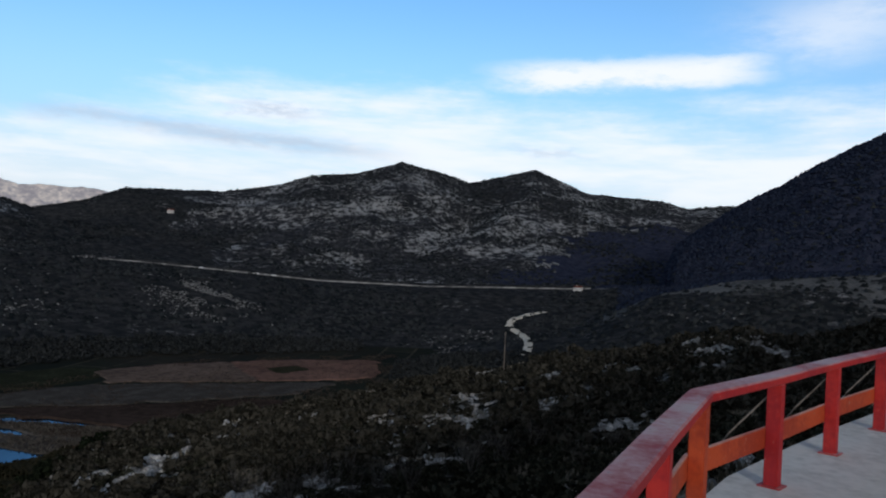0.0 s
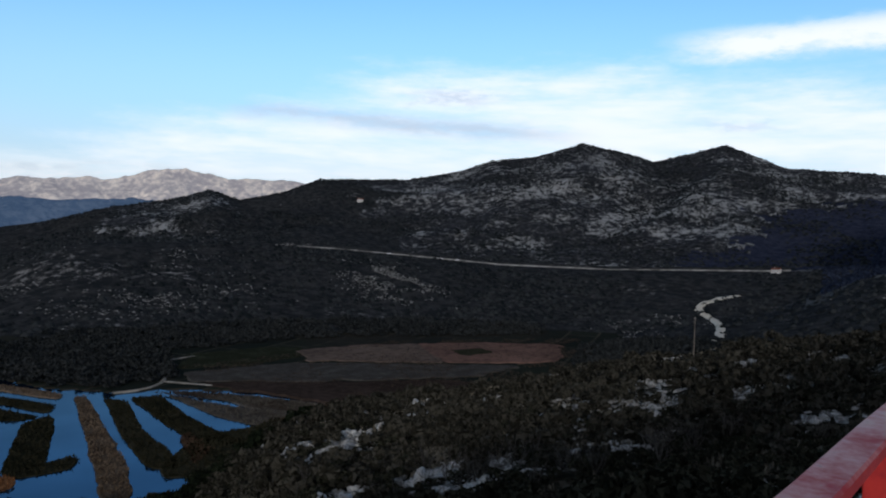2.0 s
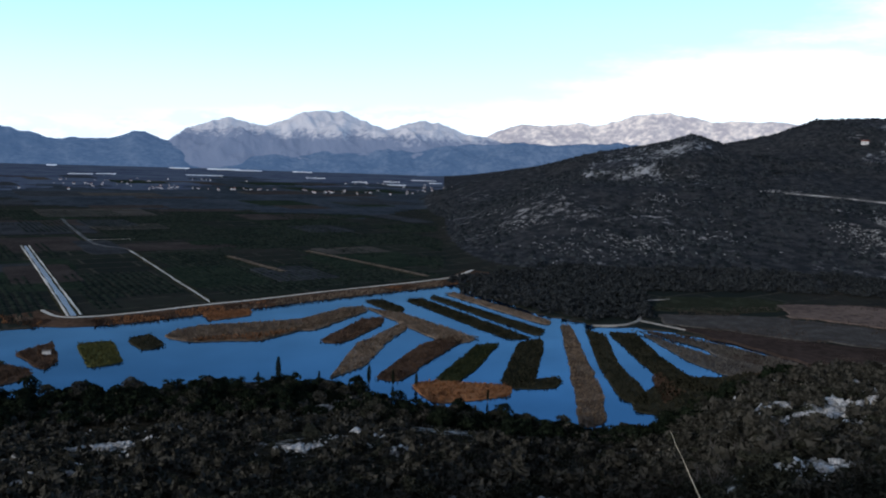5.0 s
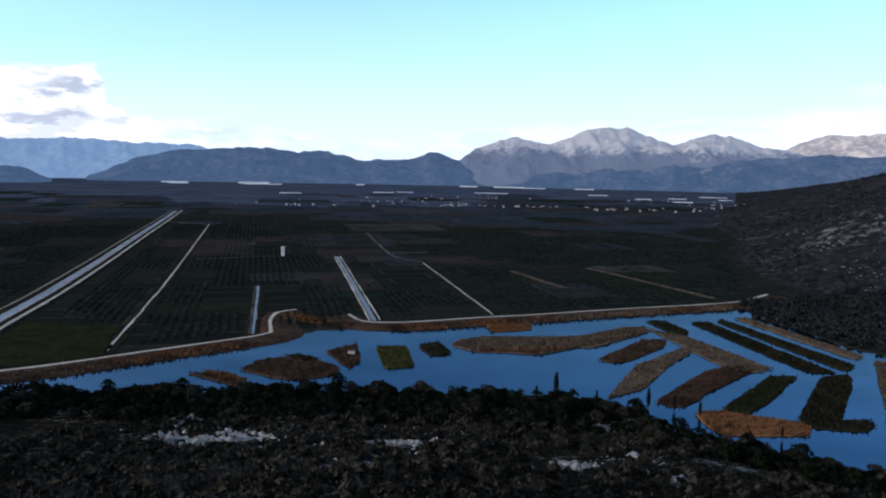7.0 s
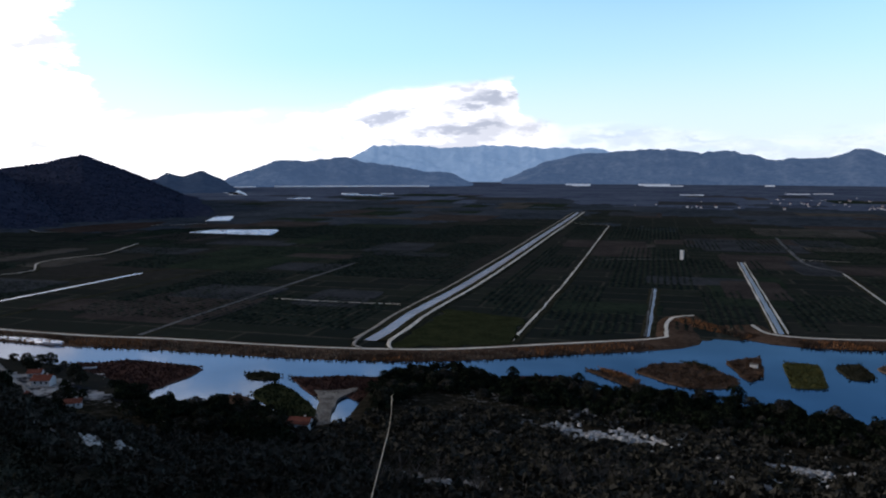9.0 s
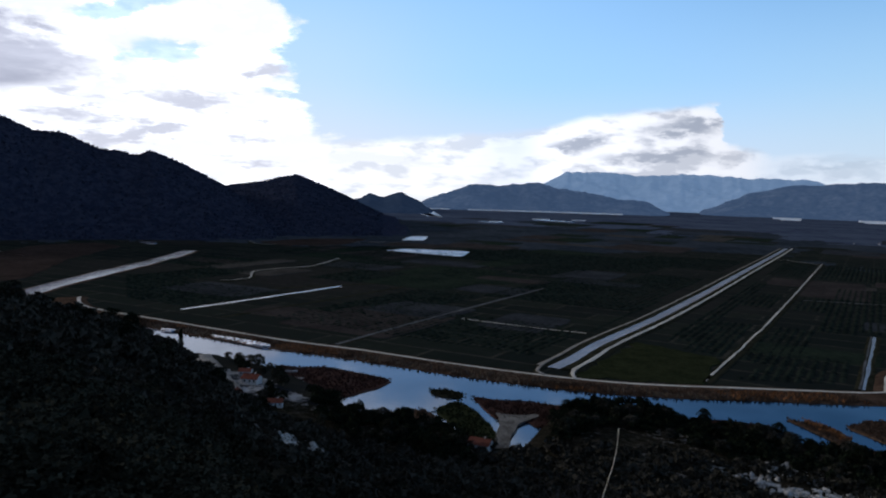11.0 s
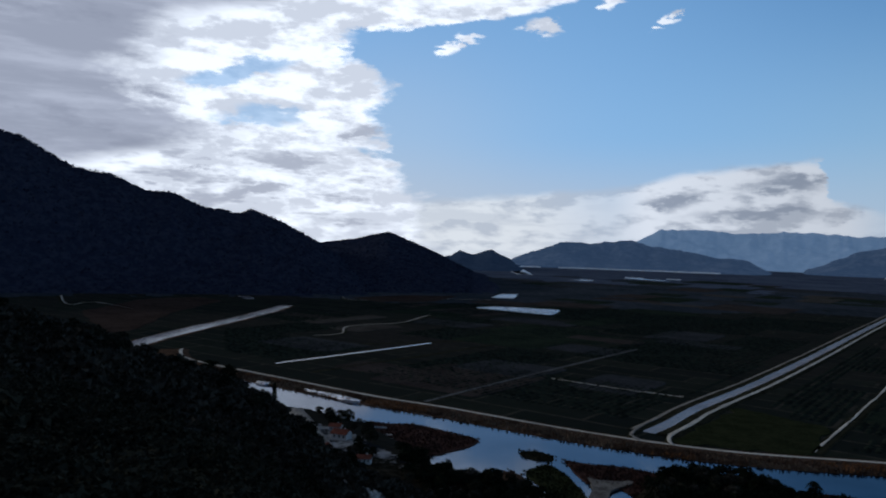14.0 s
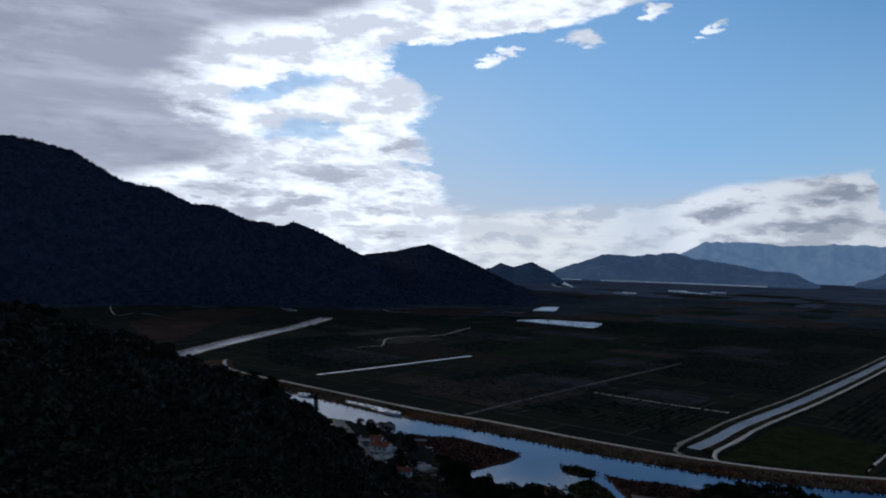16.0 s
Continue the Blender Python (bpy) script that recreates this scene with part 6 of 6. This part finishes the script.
# long plastic greenhouses
bm = bmesh.new()
arc = [(-0.5, 0), (-0.46, 0.55), (-0.3, 0.9), (0, 1), (0.3, 0.9), (0.46, 0.55), (0.5, 0)]
ends = [[bm.verts.new((x, y, z)) for y, z in arc] for x in (-0.5, 0.5)]
for i in range(6):
    bm.faces.new((ends[0][i], ends[0][i + 1], ends[1][i + 1], ends[1][i]))
bm.faces.new(ends[0])
bm.faces.new(ends[1][::-1])
bmesh.ops.recalc_face_normals(bm, faces=bm.faces)
tunnel = bpy.data.meshes.new("greenhouse")
bm.to_mesh(tunnel)
bm.free()
tunnel.materials.append(M_FOIL)
# the far-left row stands in for a strip of white mist
for x, y, ln, wd, ht in ((-474, 2363, 110, 14, 5), (-135, 2640, 90, 14, 5), (396, 3469, 190, 30, 8), (112, 3548, 130, 40, 12), (297, 3538, 220, 40, 12), (-853, 3440, 220, 40, 16), (-1175, 3348, 180, 40, 14), (-1109, 3200, 120, 30, 9), (-780, 3300, 260, 30, 9),
                         (-383, 3500, 60, 26, 12), (635, 3480, 140, 26, 8), (-1440, 1966, 90, 12, 5), (-1345, 2034, 70, 12, 5), (626, 2415, 80, 14, 5), (-204, 2583, 110, 14, 5), (760, 2500, 90, 14, 5), (540, 2700, 110, 14, 5), (900, 2450, 70, 14, 5),
                         (166, 2708, 190, 20, 5), (947, 2703, 150, 20, 5), (697, 2237, 90, 14, 5), (-1860, 2700, 330, 30, 11), (-1990, 2600, 300, 30, 11), (-2110, 2500, 280, 30, 11), (-2270, 2360, 160, 30, 9), (-1720, 2780, 260, 30, 11), (-1369, 1655, 60, 12, 4)):
    ob = tagged(new("greenhouse", tunnel), "long pale plastic greenhouse on the plain", "greenhouse", "greenhouses on the plain")
    ob.matrix_basis = Matrix.Translation((x, y, 0.4)) @ Matrix.Rotation(-math.atan2(x, y), 4, "Z") @ Matrix.Diagonal((ln * 0.62, wd * 0.7, ht * 0.42, 1))


# power pole on the near ridge
def power_pole(x, y, tall):
    ob = tagged(new("power_pole"), "tall thin grey power pole on the ridge", "power pole")
    ob.location = (x, y, z_at(x, y))
    part("mast", link_mesh("mast", *tube([(0, 0, -0.5), (0, 0, tall * 0.5), (0, 0, tall)], [0.22, 0.17, 0.11], 8), [M_WOOD]), ob)
    part("crossarm", box_mesh("crossarm", (-1.1, -0.07, tall - 0.9), (1.1, 0.07, tall - 0.74), M_WOOD, 0.01), ob)
    for k in (-0.9, 0.0, 0.9):
        part("insulator", link_mesh("insulator", *tube([(k, 0, tall - 0.74), (k, 0, tall - 0.6), (k, 0, tall - 0.45)], [0.05, 0.08, 0.03], 6), [M_WALL]), ob)


power_pole(288, 83, 15)


# small vehicles on the hill road
def car_kind():
    bm = bmesh.new()
    prof = [(-2.1, 0.35), (2.1, 0.35), (2.15, 0.85), (1.3, 0.98), (0.75, 1.5), (-1.3, 1.52), (-1.95, 1.0), (-2.15, 0.9)]
    sides = [[bm.verts.new((x, y, z)) for x, z in prof] for y in (-0.85, 0.85)]
    bm.faces.new(sides[0])
    bm.faces.new(sides[1][::-1])
    for i in range(8):
        bm.faces.new((sides[0][i], sides[1][i], sides[1][(i + 1) % 8], sides[0][(i + 1) % 8]))
    bmesh.ops.recalc_face_normals(bm, faces=bm.faces)
    me = bpy.data.meshes.new("body")
    bm.to_mesh(me)
    bm.free()
    me.materials.append(M_CAR)
    wheel = link_mesh("wheel", *tube([(0, -0.1, 0), (0, 0.1, 0)], [0.33, 0.33], 12), [M_TYRE])
    return me, wheel, box_mesh("windows", (-1.5, -0.87, 1.02), (0.7, 0.87, 1.40), M_GLASS)


body, wheel, glazing = car_kind()
for a in (51.5, 55.4, 56.6):
    x, y = 1050 * math.sin(radians(a)), 1050 * math.cos(radians(a))
    ob = tagged(new("car"), "small white car on the hillside road", "car", "cars on the hill road")
    ob.matrix_basis = Matrix.Translation((x, y, z_at(x, y) + 0.9)) @ Matrix.Rotation(radians(-a), 4, "Z") @ Matrix.Diagonal((1.3, 1.3, 1.3, 1))
    part("body", body, ob)
    part("windows", glazing, ob)
    for wx in (-1.35, 1.35):
        for wy in (-0.8, 0.8):
            part("wheel", wheel, ob).location = (wx, wy, 0.33)


# moored boats and trees by the river
def boat_meshes():
    """An open flat-bottomed boat: hull with raised bow, and a thwart."""
    n, hull, f = 9, [], []
    for i in range(n):
        t = i / (n - 1)
        w, rise = 0.75 * (1 - (2 * t - 1) ** 4) * (1 - 0.35 * t) + 0.12, 0.35 * t ** 3
        y = -2.6 + 5.2 * t
        for x, z in ((-w, 0.5 + rise), (-w * 0.7, 0.0 + rise * 0.6), (w * 0.7, 0.0 + rise * 0.6), (w, 0.5 + rise), (w * 0.92, 0.5 + rise), (w * 0.62, 0.08 + rise * 0.6), (-w * 0.62, 0.08 + rise * 0.6), (-w * 0.92, 0.5 + rise)):
            hull.append((x, y, z))
    for i in range(n - 1):
        for j in range(8):
            f.append((i * 8 + j, i * 8 + (j + 1) % 8, (i + 1) * 8 + (j + 1) % 8, (i + 1) * 8 + j))
    for e in (0, (n - 1) * 8):
        f += [(e, e + 1, e + 6, e + 7), (e + 1, e + 2, e + 5, e + 6), (e + 2, e + 3, e + 4, e + 5)]
    return link_mesh("hull", hull, f, [M_FARWALL]), box_mesh("thwart", (-0.6, -0.14, 0.34), (0.6, 0.14, 0.39), M_WOOD)


HULL, THWART = boat_meshes()
for x, y, turn, s in ((-287, 208, 70, 1.0), (-282, 204, 62, 1.1), (-276, 200, 75, 0.9), (-271, 196.5, 66, 1.1), (-264, 193, 72, 1.0), (-257, 189, 60, 1.0), (-249, 183, 20, 1.0), (-300, 213, 58, 1.2)):
    ob = tagged(new("boat"), "pale open boat moored in the inlet", "boat", "boats in the inlet")
    ob.matrix_basis = Matrix.Translation((x, y, 0.42)) @ Matrix.Rotation(radians(-turn), 4, "Z") @ Matrix.Diagonal((s, s, s, 1))
    part("hull", HULL, ob)
    part("thwart", THWART, ob)
for x, y, s, k in ((-283, 194, 0.8, 0), (-352, 193, 0.75, 1), (-346, 196, 0.6, 0), (-341, 198, 0.7, 2), (-335, 200, 0.5, 0), (-328, 202, 0.7, 2), (-321, 204, 0.6, 0), (-314, 204, 0.75, 1), (-306, 205, 0.5, 2), (-318, 196, 0.6, 0), (-308, 192, 0.7, 1), (-298, 196, 0.5, 2), (-332, 193, 0.6, 1), (-300, 182, 0.6, 2), (-290, 187, 0.45, 0), (-272, 172, 0.6, 1), (-255, 168, 0.7, 2), (-292, 174, 0.55, 0), (-209, 190, 0.4, 1), (-205, 199, 0.4, 2), (-195, 196, 0.35, 0)):
    put_tree(x, y, s, k)


# small pale hide on the reed islet
hide = tagged(new("hut"), "small pale hut on a reed islet", "hut")
hide.location = (-43, 358, 0.45)
part("wall", box_mesh("wall", (-1.6, -1.1, 0), (1.6, 1.1, 1.5), M_WALL, 0.04), hide)
part("roof", box_mesh("roof", (-1.8, -1.3, 1.5), (1.8, 1.3, 1.65), M_WOOD, 0.03), hide)
